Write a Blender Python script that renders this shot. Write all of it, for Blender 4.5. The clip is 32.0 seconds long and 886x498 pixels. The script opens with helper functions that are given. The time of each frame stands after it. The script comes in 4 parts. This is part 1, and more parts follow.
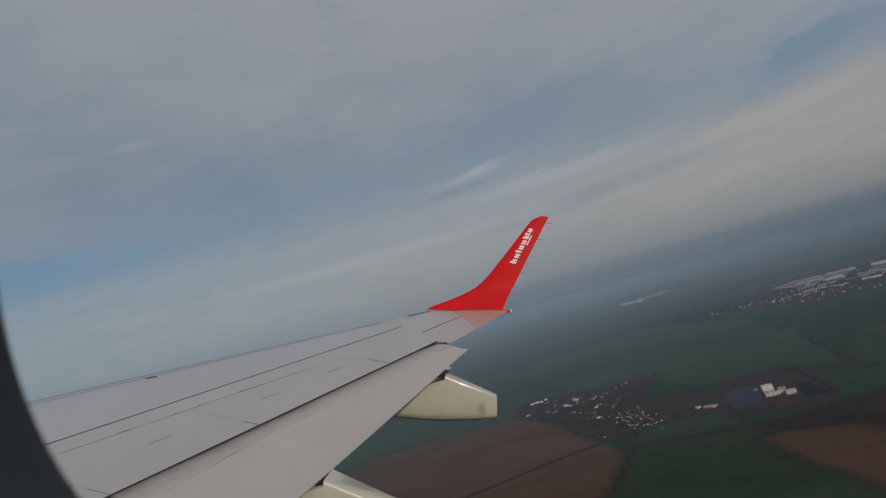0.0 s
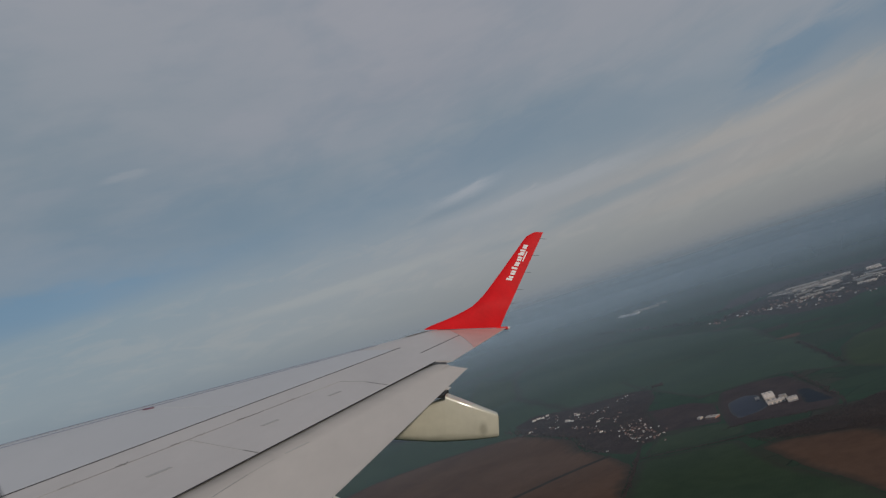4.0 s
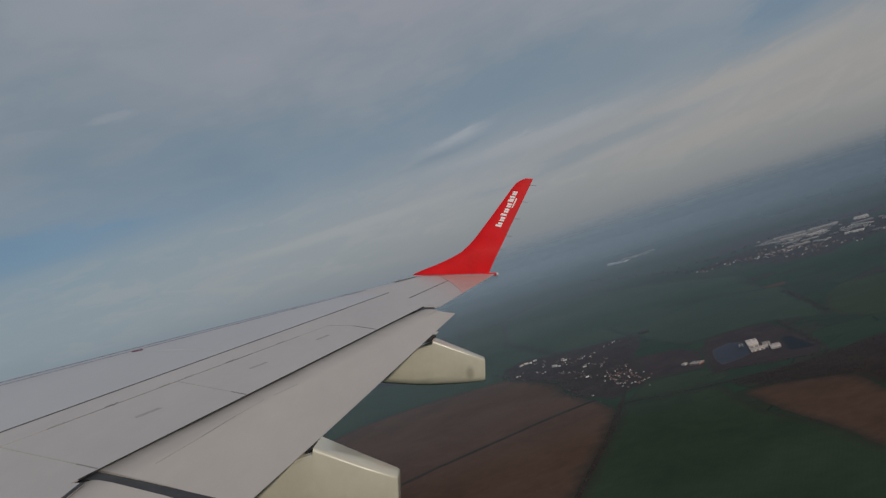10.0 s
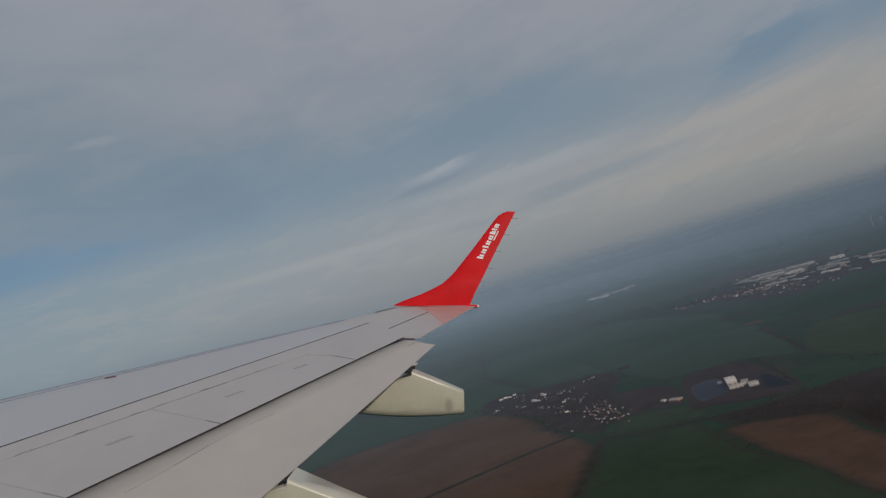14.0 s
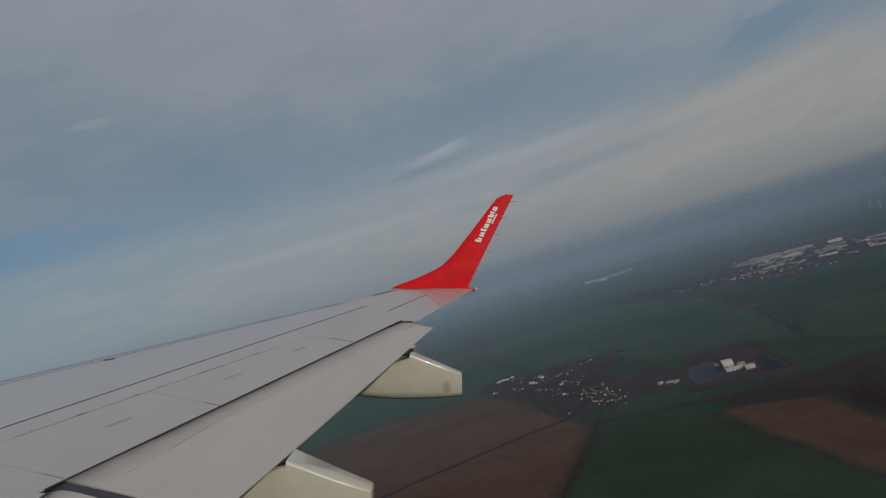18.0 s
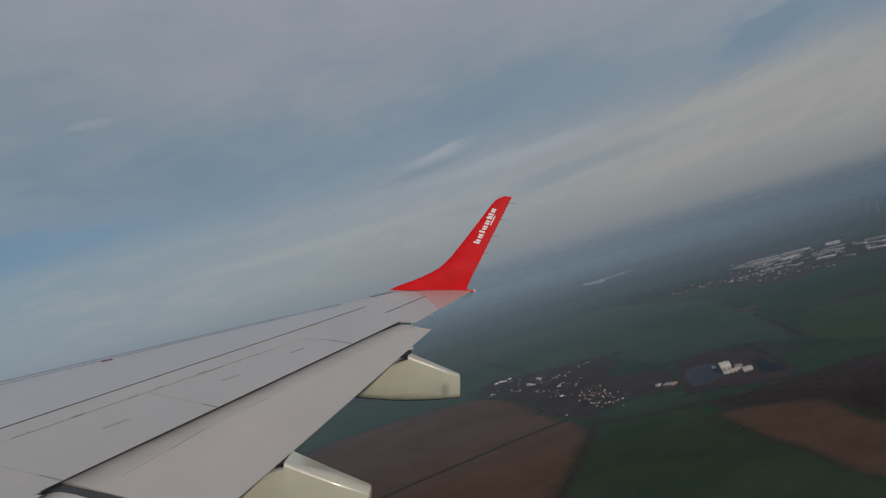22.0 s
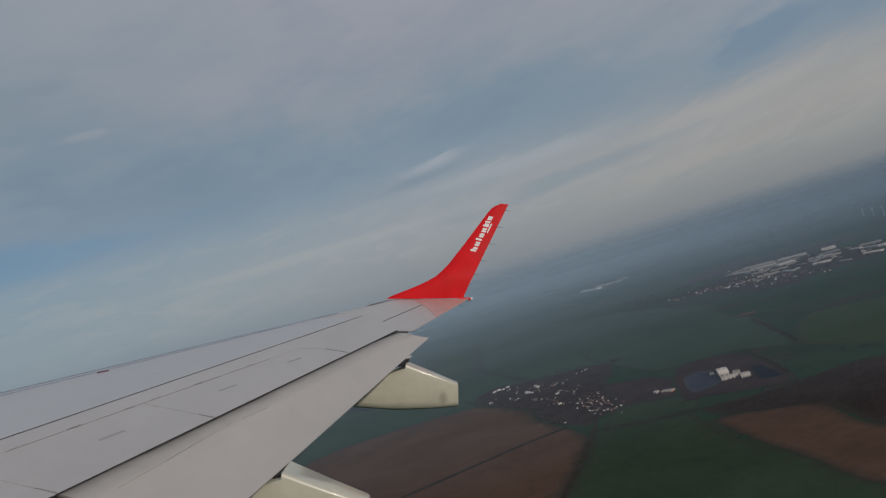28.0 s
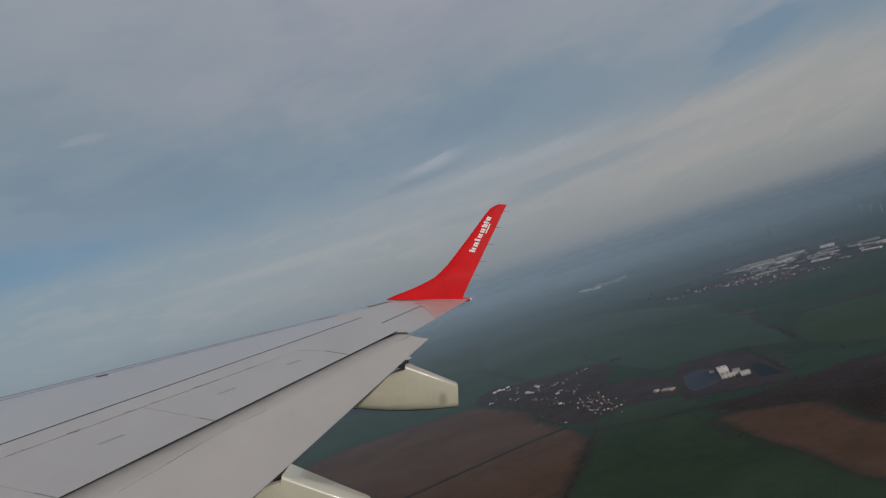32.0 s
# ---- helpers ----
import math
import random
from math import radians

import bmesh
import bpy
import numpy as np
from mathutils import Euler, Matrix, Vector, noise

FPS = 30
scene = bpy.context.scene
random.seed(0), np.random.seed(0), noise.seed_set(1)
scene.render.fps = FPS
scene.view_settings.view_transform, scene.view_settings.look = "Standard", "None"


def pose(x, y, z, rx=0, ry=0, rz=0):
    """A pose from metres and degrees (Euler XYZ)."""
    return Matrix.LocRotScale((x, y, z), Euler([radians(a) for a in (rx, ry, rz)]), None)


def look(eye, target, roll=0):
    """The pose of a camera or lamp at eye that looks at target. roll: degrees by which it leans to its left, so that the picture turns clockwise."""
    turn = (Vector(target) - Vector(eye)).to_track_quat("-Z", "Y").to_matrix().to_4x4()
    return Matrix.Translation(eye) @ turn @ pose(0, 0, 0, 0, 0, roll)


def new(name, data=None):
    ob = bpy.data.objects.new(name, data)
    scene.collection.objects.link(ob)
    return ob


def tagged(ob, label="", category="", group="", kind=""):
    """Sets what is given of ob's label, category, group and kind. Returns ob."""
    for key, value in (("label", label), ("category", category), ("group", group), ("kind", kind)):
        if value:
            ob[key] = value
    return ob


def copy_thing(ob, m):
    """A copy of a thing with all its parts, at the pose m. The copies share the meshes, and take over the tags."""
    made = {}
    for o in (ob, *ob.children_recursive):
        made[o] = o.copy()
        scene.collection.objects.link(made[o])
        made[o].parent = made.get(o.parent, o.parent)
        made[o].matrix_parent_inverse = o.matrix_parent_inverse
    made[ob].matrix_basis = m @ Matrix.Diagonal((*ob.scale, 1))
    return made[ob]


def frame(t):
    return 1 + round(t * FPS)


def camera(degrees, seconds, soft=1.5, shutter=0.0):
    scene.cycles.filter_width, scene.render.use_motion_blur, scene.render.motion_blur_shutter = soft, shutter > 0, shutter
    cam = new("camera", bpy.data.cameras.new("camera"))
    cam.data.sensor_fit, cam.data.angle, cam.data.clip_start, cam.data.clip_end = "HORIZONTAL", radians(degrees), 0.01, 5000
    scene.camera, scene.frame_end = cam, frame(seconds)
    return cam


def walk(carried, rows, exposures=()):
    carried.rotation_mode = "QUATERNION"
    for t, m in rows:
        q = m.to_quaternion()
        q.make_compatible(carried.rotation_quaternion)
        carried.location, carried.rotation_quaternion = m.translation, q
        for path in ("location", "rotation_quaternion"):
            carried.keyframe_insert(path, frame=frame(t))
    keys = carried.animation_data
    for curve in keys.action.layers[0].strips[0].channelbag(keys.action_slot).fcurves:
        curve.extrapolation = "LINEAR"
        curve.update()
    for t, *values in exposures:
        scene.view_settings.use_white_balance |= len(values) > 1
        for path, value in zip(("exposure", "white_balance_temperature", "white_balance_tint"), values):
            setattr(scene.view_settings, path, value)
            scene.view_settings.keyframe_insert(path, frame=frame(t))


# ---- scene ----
from mathutils.geometry import delaunay_2d_cdt

# ---------------------------------------------------------------- camera
# The aircraft's own frame: x aft, y out along the starboard wing, z up. The world is level, so the climbing aircraft is tilted in it.
AIRCRAFT = Matrix(((0.96005, 0.00568, 0.27976, 0.0), (-0.00126, 0.99988, -0.01600, 0.0), (-0.27982, 0.01500, 0.95994, 240.0), (0, 0, 0, 1)))
cam = camera(60.9, 32.0, soft=1.3)
cam.data.dof.use_dof, cam.data.dof.focus_distance, cam.data.dof.aperture_fstop = True, 12.0, 7.0      # only the window's rim, close by, is out of focus
PATH = (
    (0.0, -0.023, -0.044, 0.011, 92.26, -0.10, 2.53),
    (0.5, -0.026, -0.037, 0.010, 93.00, -0.27, 3.00),
    (1.0, -0.027, -0.035, 0.010, 93.60, -0.16, 3.38),
    (1.5, -0.024, -0.027, 0.012, 94.15, 0.20, 3.45),
    (2.0, -0.022, -0.016, 0.013, 94.38, 0.71, 3.24),
    (2.5, -0.022, -0.017, 0.014, 94.36, 1.27, 2.87),
    (3.0, -0.023, -0.018, 0.016, 94.14, 1.64, 2.56),
    (3.5, -0.024, -0.018, 0.017, 93.69, 1.85, 2.30),
    (5.5, -0.020, -0.011, 0.015, 93.77, 2.16, 2.47),
    (6.0, -0.022, -0.007, 0.016, 94.34, 2.19, 2.58),
    (6.5, -0.024, -0.004, 0.016, 94.50, 2.12, 2.52),
    (7.0, -0.023, -0.004, 0.017, 94.07, 2.17, 2.41),
    (7.5, -0.019, -0.011, 0.019, 93.16, 2.07, 2.35),
    (8.0, -0.013, -0.022, 0.022, 92.18, 2.16, 2.41),
    (8.5, -0.007, -0.027, 0.024, 91.13, 1.74, 2.25),
    (9.0, -0.007, -0.024, 0.022, 90.11, 1.36, 2.08),
    (9.5, -0.008, -0.013, 0.016, 89.48, 1.19, 1.89),
    (10.0, -0.006, -0.004, 0.011, 89.58, 1.39, 1.53),
    (10.5, -0.002, -0.001, 0.009, 89.77, 1.04, 0.99),
    (11.0, -0.001, -0.001, 0.008, 89.91, 0.27, 0.53),
    (11.5, -0.002, 0.003, 0.007, 90.17, 0.08, 0.12),
    (12.0, -0.003, 0.009, 0.005, 90.26, 0.02, -0.07),
    (12.5, -0.004, 0.011, 0.004, 90.35, 0.33, -0.10),
    (13.0, -0.004, 0.011, 0.002, 90.74, 0.33, -0.05),
    (13.5, -0.003, 0.010, -0.001, 91.67, 0.25, 0.08),
    (15.5, -0.006, 0.017, -0.012, 92.24, 0.70, 0.10),
    (16.0, -0.006, 0.016, -0.012, 91.98, 0.55, -0.07),
    (16.5, -0.005, 0.014, -0.011, 91.79, 0.51, -0.22),
    (17.0, -0.003, 0.010, -0.008, 91.52, 0.44, -0.20),
    (17.5, -0.002, 0.006, -0.005, 91.10, 0.27, -0.11),
    (18.0, -0.002, 0.005, -0.003, 90.70, 0.24, -0.02),
    (18.5, -0.003, 0.005, -0.003, 90.31, 0.16, -0.02),
    (19.0, -0.004, 0.008, -0.003, 90.01, 0.00, -0.02),
    (19.5, -0.006, 0.011, -0.004, 90.01, 0.09, -0.03),
    (20.0, -0.007, 0.015, -0.004, 90.28, 0.05, -0.08),
    (20.5, -0.008, 0.017, -0.003, 90.48, -0.05, -0.10),
    (21.0, -0.008, 0.016, -0.001, 90.55, 0.01, -0.11),
    (21.5, -0.008, 0.013, 0.001, 90.71, -0.00, -0.15),
    (22.0, -0.006, 0.012, 0.002, 90.80, 0.05, -0.16),
    (22.5, -0.004, 0.012, 0.002, 90.94, 0.16, -0.14),
    (23.0, -0.003, 0.014, 0.002, 91.12, 0.28, -0.11),
    (23.5, -0.004, 0.015, 0.001, 91.36, 0.57, -0.09),
    (24.0, -0.007, 0.017, -0.001, 91.61, 0.53, -0.11),
    (24.5, -0.009, 0.018, -0.002, 91.73, 0.41, -0.10),
    (25.0, -0.006, 0.016, 0.002, 91.80, 0.24, 0.06),
    (25.5, -0.003, 0.013, 0.007, 91.96, 0.16, 0.22),
    (27.5, -0.007, 0.024, -0.005, 91.74, 0.41, -0.01),
    (28.0, -0.008, 0.026, -0.004, 91.44, 0.53, -0.40),
    (28.5, -0.005, 0.027, -0.002, 91.13, 0.56, -0.62),
    (29.0, -0.003, 0.028, -0.001, 91.33, 0.78, -0.69),
    (29.5, -0.001, 0.026, -0.001, 91.48, 0.76, -0.75),
    (30.0, -0.002, 0.023, -0.002, 91.30, 0.91, -0.76),
    (30.5, -0.004, 0.025, -0.004, 91.54, 1.07, -0.79),
    (31.0, -0.006, 0.030, -0.005, 91.69, 1.01, -0.74),
    (31.5, -0.006, 0.032, -0.006, 91.70, 1.03, -0.58),
    (32.0, -0.004, 0.031, -0.005, 91.51, 1.06, -0.47),
)
walk(cam, [(t, AIRCRAFT @ pose(x, y, z, rx, ry, rz)) for t, x, y, z, rx, ry, rz in PATH],
     exposures=((0.0, -0.03, 6640, 11.0), (6.0, -0.04, 6640, 11.0), (9.0, -0.06, 6640, 11.0), (13.0, -0.02, 6620, 11.0), (16.0, -0.07, 6540, 10.4), (19.0, -0.14, 6510, 10.1), (22.0, -0.02, 6510, 10.1), (25.0, 0.02, 6510, 10.1), (32.0, 0.04, 6500, 10.0)))


# ---------------------------------------------------------------- world and sun
def math_node(tree, operation, a, b=None, c=None, clamp=False):
    node = tree.nodes.new("ShaderNodeMath")
    node.operation, node.use_clamp = operation, clamp
    for n, value in enumerate((a, b, c)):
        if value is None:
            continue
        if isinstance(value, (int, float)):
            node.inputs[n].default_value = value
        else:
            tree.links.new(value, node.inputs[n])
    return node.outputs[0]


def mix_node(tree, fac, a, b):
    node = tree.nodes.new("ShaderNodeMix")
    node.data_type = "RGBA"
    for n, value in ((0, fac), (6, a), (7, b)):
        if isinstance(value, (int, float)):
            node.inputs[n].default_value = value
        elif isinstance(value, tuple):
            node.inputs[n].default_value = (*value[:3], 1)
        else:
            tree.links.new(value, node.inputs[n])
    return node.outputs[2]


def ramp_node(tree, fac, stops, ease=False):
    node = tree.nodes.new("ShaderNodeValToRGB")
    ramp = node.color_ramp
    ramp.interpolation = "EASE" if ease else "LINEAR"
    while len(ramp.elements) < len(stops):
        ramp.elements.new(0.5)
    for element, (place, colour) in zip(ramp.elements, stops):
        element.position = place
        element.color = (*colour, 1) if isinstance(colour, tuple) else (colour, colour, colour, 1)
    tree.links.new(fac, node.inputs[0])
    return node.outputs[0]


def noise_node(tree, vector, scale, detail=4.0, rough=0.55, distortion=0.0):
    node = tree.nodes.new("ShaderNodeTexNoise")
    node.inputs["Scale"].default_value, node.inputs["Detail"].default_value = scale, detail
    node.inputs["Roughness"].default_value, node.inputs["Distortion"].default_value = rough, distortion
    if vector is not None:
        tree.links.new(vector, node.inputs["Vector"])
    return node.outputs[0]


SUN_FROM = Vector((0.48, -0.76, 0.30)).normalized()      # low sun behind the camera, a little aft

world = bpy.data.worlds.new("sky")
scene.world = world
world.use_nodes = True
wt = world.node_tree
wt.nodes.clear()
coord = wt.nodes.new("ShaderNodeTexCoord")
split = wt.nodes.new("ShaderNodeSeparateXYZ")
wt.links.new(coord.outputs["Generated"], split.inputs[0])
dx, dy, dz = split.outputs


def lin(r, g, b):
    """A display colour, 0 to 255, as scene light."""
    return tuple((c / 255 / 12.92) if c < 10 else ((c / 255 + 0.055) / 1.055) ** 2.4 for c in (r, g, b))


def sum_node(a, b):
    return math_node(wt, "ADD", a, b)


def times(a, b):
    return math_node(wt, "MULTIPLY", a, b)


# bearing from straight out along the wing and height over the horizon, both in degrees
bearing = times(math_node(wt, "ARCTAN2", dx, dy), 57.2958)
rise = times(math_node(wt, "ARCSINE", dz), 57.2958)
# the streaks of the cloud layer climb a little towards the tail
past = math_node(wt, "MAXIMUM", sum_node(bearing, 15.0), 0.0)
across = sum_node(rise, times(times(past, past), -0.0022))
join = wt.nodes.new("ShaderNodeCombineXYZ")
wt.links.new(times(bearing, 0.07), join.inputs[0])
wt.links.new(times(across, 0.26), join.inputs[1])
layer = join.outputs[0]
soft = wt.nodes.new("ShaderNodeCombineXYZ")
wt.links.new(times(bearing, 0.10), soft.inputs[0])
wt.links.new(times(rise, 0.17), soft.inputs[1])
big = noise_node(wt, soft.outputs[0], 0.8, 4.0, 0.5, 0.4)
mid = noise_node(wt, layer, 1.3, 5.0, 0.55, 0.5)
fine = noise_node(wt, layer, 3.6, 6.0, 0.6, 0.6)
clear = ramp_node(wt, times(rise, 0.1), [(0.0, 0.15), (0.22, 0.45), (0.55, 1.0)])          # the haze near the horizon is smooth
wander = times(sum_node(times(sum_node(mid, -0.5), 3.4), times(sum_node(fine, -0.5), 1.6)), clear)
level = times(sum_node(sum_node(rise, wander), 8.0), 1 / 40)


def shades(stops):
    """Sky colours by height over the horizon in degrees."""
    return ramp_node(wt, level, [((e + 8) / 40, lin(*c)) for e, c in stops])


fore = shades([(-8, (88, 104, 117)), (-3, (108, 124, 138)), (0, (121, 136, 148)), (2.5, (134, 148, 158)), (5, (133, 149, 160)), (7, (130, 149, 162)), (9.5, (116, 139, 158)), (14, (120, 137, 151)), (19, (127, 141, 152)), (24, (137, 147, 157)), (30, (149, 154, 163))])
out_along = shades([(-8, (82, 99, 114)), (-3, (104, 120, 132)), (-1, (123, 132, 141)), (1, (135, 142, 147)), (3, (145, 151, 156)), (5, (145, 152, 159)), (7, (138, 149, 159)), (9.5, (122, 140, 155)), (13, (128, 142, 154)), (17, (144, 149, 159)), (24, (151, 154, 163))])
aft = shades([(-8, (70, 90, 104)), (-4, (84, 103, 116)), (-2, (110, 121, 129)), (0, (130, 134, 137)), (2, (142, 145, 146)), (4.5, (153, 152, 152)), (6, (149, 151, 152)), (8, (134, 145, 155)), (11, (131, 144, 156)), (14, (145, 151, 160)), (24, (150, 154, 163))])
toward_tail = ramp_node(wt, times(sum_node(bearing, 30.0), 1 / 60), [(0.56, 0.0), (0.72, 0.45), (0.98, 1.0)])
toward_nose = ramp_node(wt, times(sum_node(bearing, 30.0), 1 / 60), [(0.05, 1.0), (0.5, 0.0)])
full = mix_node(wt, toward_tail, mix_node(wt, toward_nose, out_along, fore), aft)


def patch(full, at, size, tilt, amount, colour, ragged=1.4, edge=0.0):
    """A streak or a gap in the cloud: bearing and height of its middle, half its length and depth, its climb, and its colour; edge sharpens its upper side."""
    along = sum_node(bearing, -at[0])
    up = sum_node(sum_node(rise, -at[1]), times(along, -tilt))
    up = sum_node(up, times(sum_node(fine, -0.5), size[1] * ragged))
    if edge:
        up = times(up, ramp_node(wt, sum_node(times(up, 0.5 / size[1]), 0.5), [(0.45, 1.0), (0.6, 1.0 + edge)]))
    u, v = times(along, 1 / size[0]), times(up, 1 / size[1])
    gone = sum_node(sum_node(times(u, u), times(v, v)), times(sum_node(sum_node(mid, fine), -1.0), ragged * 0.9))
    mask = ramp_node(wt, times(gone, 0.4), [(0.0, 1.0), (0.12, 0.74), (0.28, 0.36), (0.52, 0.10), (0.9, 0.0)])
    return mix_node(wt, times(mask, amount), full, lin(*colour))


# broken light in the upper layer
light = ramp_node(wt, sum_node(times(mid, 0.35), times(big, 0.65)), [(0.34, 0.0), (0.70, 1.0)], True)
upper = ramp_node(wt, times(rise, 1 / 30), [(0.20, 0.0), (0.36, 1.0)])
full = mix_node(wt, times(times(light, upper), 0.36), full, lin(149, 154, 163))
dusk = ramp_node(wt, sum_node(times(big, 0.8), times(fine, 0.2)), [(0.36, 1.0), (0.58, 0.0)], True)
full = mix_node(wt, times(times(dusk, upper), 0.26), full, lin(110, 131, 148))
streak = ramp_node(wt, sum_node(times(fine, 0.65), times(mid, 0.35)), [(0.46, 0.0), (0.62, 1.0)], True)
low_deck = ramp_node(wt, times(rise, 0.1), [(0.08, 0.0), (0.30, 1.0), (0.68, 1.0), (0.86, 0.0)])
full = mix_node(wt, times(times(streak, low_deck), 0.22), full, lin(166, 165, 163))
# the clear blue low ahead, the blue gap aft and the grey lane between the two bright decks
full = patch(full, (-30.0, 8.8), (13.0, 1.5), 0.04, 0.56, (103, 138, 167))
full = patch(full, (27.5, 9.6), (5.5, 1.7), 0.28, 0.80, (110, 133, 153))
full = patch(full, (36.0, 10.5), (6.0, 1.6), 0.25, 0.6, (108, 131, 152))
full = patch(full, (12.0, 4.6), (10.0, 0.6), 0.08, 0.55, (125, 140, 151))
full = patch(full, (4.0, 11.2), (11.0, 1.8), 0.06, 0.40, (110, 131, 150))
full = patch(full, (-20.0, 12.2), (11.0, 2.2), 0.03, 0.30, (108, 130, 149))
# bright upper edges of the decks, and the wisp over the wing tip
full = patch(full, (8.0, 6.9), (9.0, 0.75), 0.03, 0.75, (153, 159, 166), 1.4, 0.8)
full = patch(full, (25.0, 6.4), (9.0, 1.0), 0.10, 0.55, (162, 160, 158), 1.4, 0.4)
full = patch(full, (-8.0, 4.6), (12.0, 0.6), 0.0, 0.6, (155, 161, 164), 1.4, 0.6)
full = patch(full, (21.0, 3.0), (8.0, 0.7), 0.06, 0.50, (156, 153, 151))
full = patch(full, (1.0, 7.75), (3.6, 0.45), 0.08, 0.5, (116, 133, 148))
full = patch(full, (2.2, 8.65), (3.1, 0.55), 0.09, 0.66, (160, 166, 174), 2.2, 0.3)
full = patch(full, (-21.4, 16.5), (1.8, 0.28), 0.06, 0.45, (148, 155, 163), 2.6)
full = patch(full, (-11.8, 18.0), (3.4, 1.2), 0.0, 0.40, (148, 152, 162), 1.8)
full = patch(full, (-27.0, 16.2), (2.6, 0.6), 0.0, 0.35, (140, 148, 158), 1.8)
sky = wt.nodes.new("ShaderNodeTexSky")
sky.sky_type, sky.sun_disc = "NISHITA", False
sky.sun_elevation, sky.sun_rotation = math.asin(SUN_FROM.z), math.atan2(SUN_FROM.x, SUN_FROM.y)
dim = wt.nodes.new("ShaderNodeVectorMath")
dim.operation = "SCALE"
wt.links.new(sky.outputs[0], dim.inputs[0])
dim.inputs["Scale"].default_value = 0.055
full = mix_node(wt, 0.04, full, dim.outputs[0])                                             # a little open sky shines through everywhere
back = wt.nodes.new("ShaderNodeBackground")
wt.links.new(full, back.inputs[0])
back.inputs[1].default_value = 1.0
out = wt.nodes.new("ShaderNodeOutputWorld")
wt.links.new(back.outputs[0], out.inputs[0])

sun_data = bpy.data.lights.new("sun", "SUN")
sun_data.energy, sun_data.angle, sun_data.color = 1.6, radians(3.0), (1.0, 0.93, 0.83)
sun = new("sun", sun_data)
sun.matrix_world = look(SUN_FROM * 400, (0, 0, 0))


# ---------------------------------------------------------------- materials
def material(name, colour, rough=0.5, metal=0.0, vary=0.15, scale=3.0, bump=0.0, second=None, coat=0.0, coords="Object", stretch=(1, 1, 1), island=False):
    """A surface whose colour wanders at two scales, with fine relief."""
    m = bpy.data.materials.new(name)
    m.use_nodes = True
    tree = m.node_tree
    shader = tree.nodes["Principled BSDF"]
    place = tree.nodes.new("ShaderNodeTexCoord")
    move = tree.nodes.new("ShaderNodeMapping")
    move.inputs["Scale"].default_value = stretch
    tree.links.new(place.outputs[coords], move.inputs[0])
    a = noise_node(tree, move.outputs[0], scale, 5.0, 0.6)
    b = noise_node(tree, move.outputs[0], scale * 9.0, 4.0, 0.6)
    both = math_node(tree, "ADD", math_node(tree, "MULTIPLY", a, 0.7), math_node(tree, "MULTIPLY", b, 0.3))
    low = tuple(c * (1 - vary) for c in colour)
    high = second or tuple(min(1, c * (1 + vary)) for c in colour)
    col = ramp_node(tree, both, [(0.36, low), (0.64, high)])
    if island:
        info = tree.nodes.new("ShaderNodeObjectInfo")
        shift = math_node(tree, "MULTIPLY_ADD", info.outputs["Random"], 0.6, 0.7)
        scaled = tree.nodes.new("ShaderNodeVectorMath")
        scaled.operation = "SCALE"
        tree.links.new(col, scaled.inputs[0])
        tree.links.new(shift, scaled.inputs["Scale"])
        col = scaled.outputs[0]
    tree.links.new(col, shader.inputs["Base Color"])
    tree.links.new(math_node(tree, "MULTIPLY_ADD", a, 0.10, rough - 0.05), shader.inputs["Roughness"])
    shader.inputs["Metallic"].default_value, shader.inputs["Coat Weight"].default_value = metal, coat
    if bump:
        relief = tree.nodes.new("ShaderNodeBump")
        relief.inputs["Strength"].default_value, relief.inputs["Distance"].default_value = bump, 0.1 / scale
        tree.links.new(b, relief.inputs["Height"])
        tree.links.new(relief.outputs[0], shader.inputs["Normal"])
    return m


WING = material("wing_paint", (0.481, 0.451, 0.438), 0.38, vary=0.06, scale=0.9, stretch=(1, 0.35, 1))
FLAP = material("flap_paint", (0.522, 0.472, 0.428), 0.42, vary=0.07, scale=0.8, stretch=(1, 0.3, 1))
SLAT = material("slat_paint", (0.455, 0.460, 0.478), 0.34, vary=0.04, scale=0.7, stretch=(1, 0.3, 1))
CREAM = material("fairing_paint", (0.57, 0.535, 0.43), 0.30, vary=0.07, scale=2.0, coat=0.4)
RED = material("red_paint", (0.66, 0.006, 0.010), 0.55, vary=0.10, scale=2.5)
RED.node_tree.nodes["Principled BSDF"].inputs["Specular IOR Level"].default_value = 0.2
PALE_RED = material("pale_red_tip", (0.56, 0.33, 0.30), 0.45, vary=0.08, scale=4.0)
WHITE = material("white_paint", (0.80, 0.79, 0.78), 0.45, vary=0.05, scale=8.0)
SEAL = material("black_rubber_seal", (0.04, 0.04, 0.043), 0.6, vary=0.3, scale=6.0)
GAP_SHADE = material("gap_shade_black", (0.016, 0.015, 0.015), 0.8, vary=0.3, scale=6.0)
GRIME = material("grimy_seam", (0.17, 0.165, 0.16), 0.7, vary=0.3, scale=5.0)
FAINT = material("grey_stain", (0.345, 0.34, 0.335), 0.6, vary=0.15, scale=7.0)
LINE = material("faint_seam", (0.425, 0.41, 0.395), 0.5, vary=0.06, scale=4.0)
HINGE = material("hinge_grime", (0.29, 0.275, 0.272), 0.6, vary=0.22, scale=6.0)
EDGE = material("slat_edge_line", (0.25, 0.275, 0.35), 0.5, vary=0.15, scale=4.0)
BODY = material("fuselage_paint", (0.70, 0.70, 0.70), 0.35, vary=0.04, scale=0.8)
LINING = material("window_lining", (0.13, 0.145, 0.155), 0.5, vary=0.1, scale=6.0)


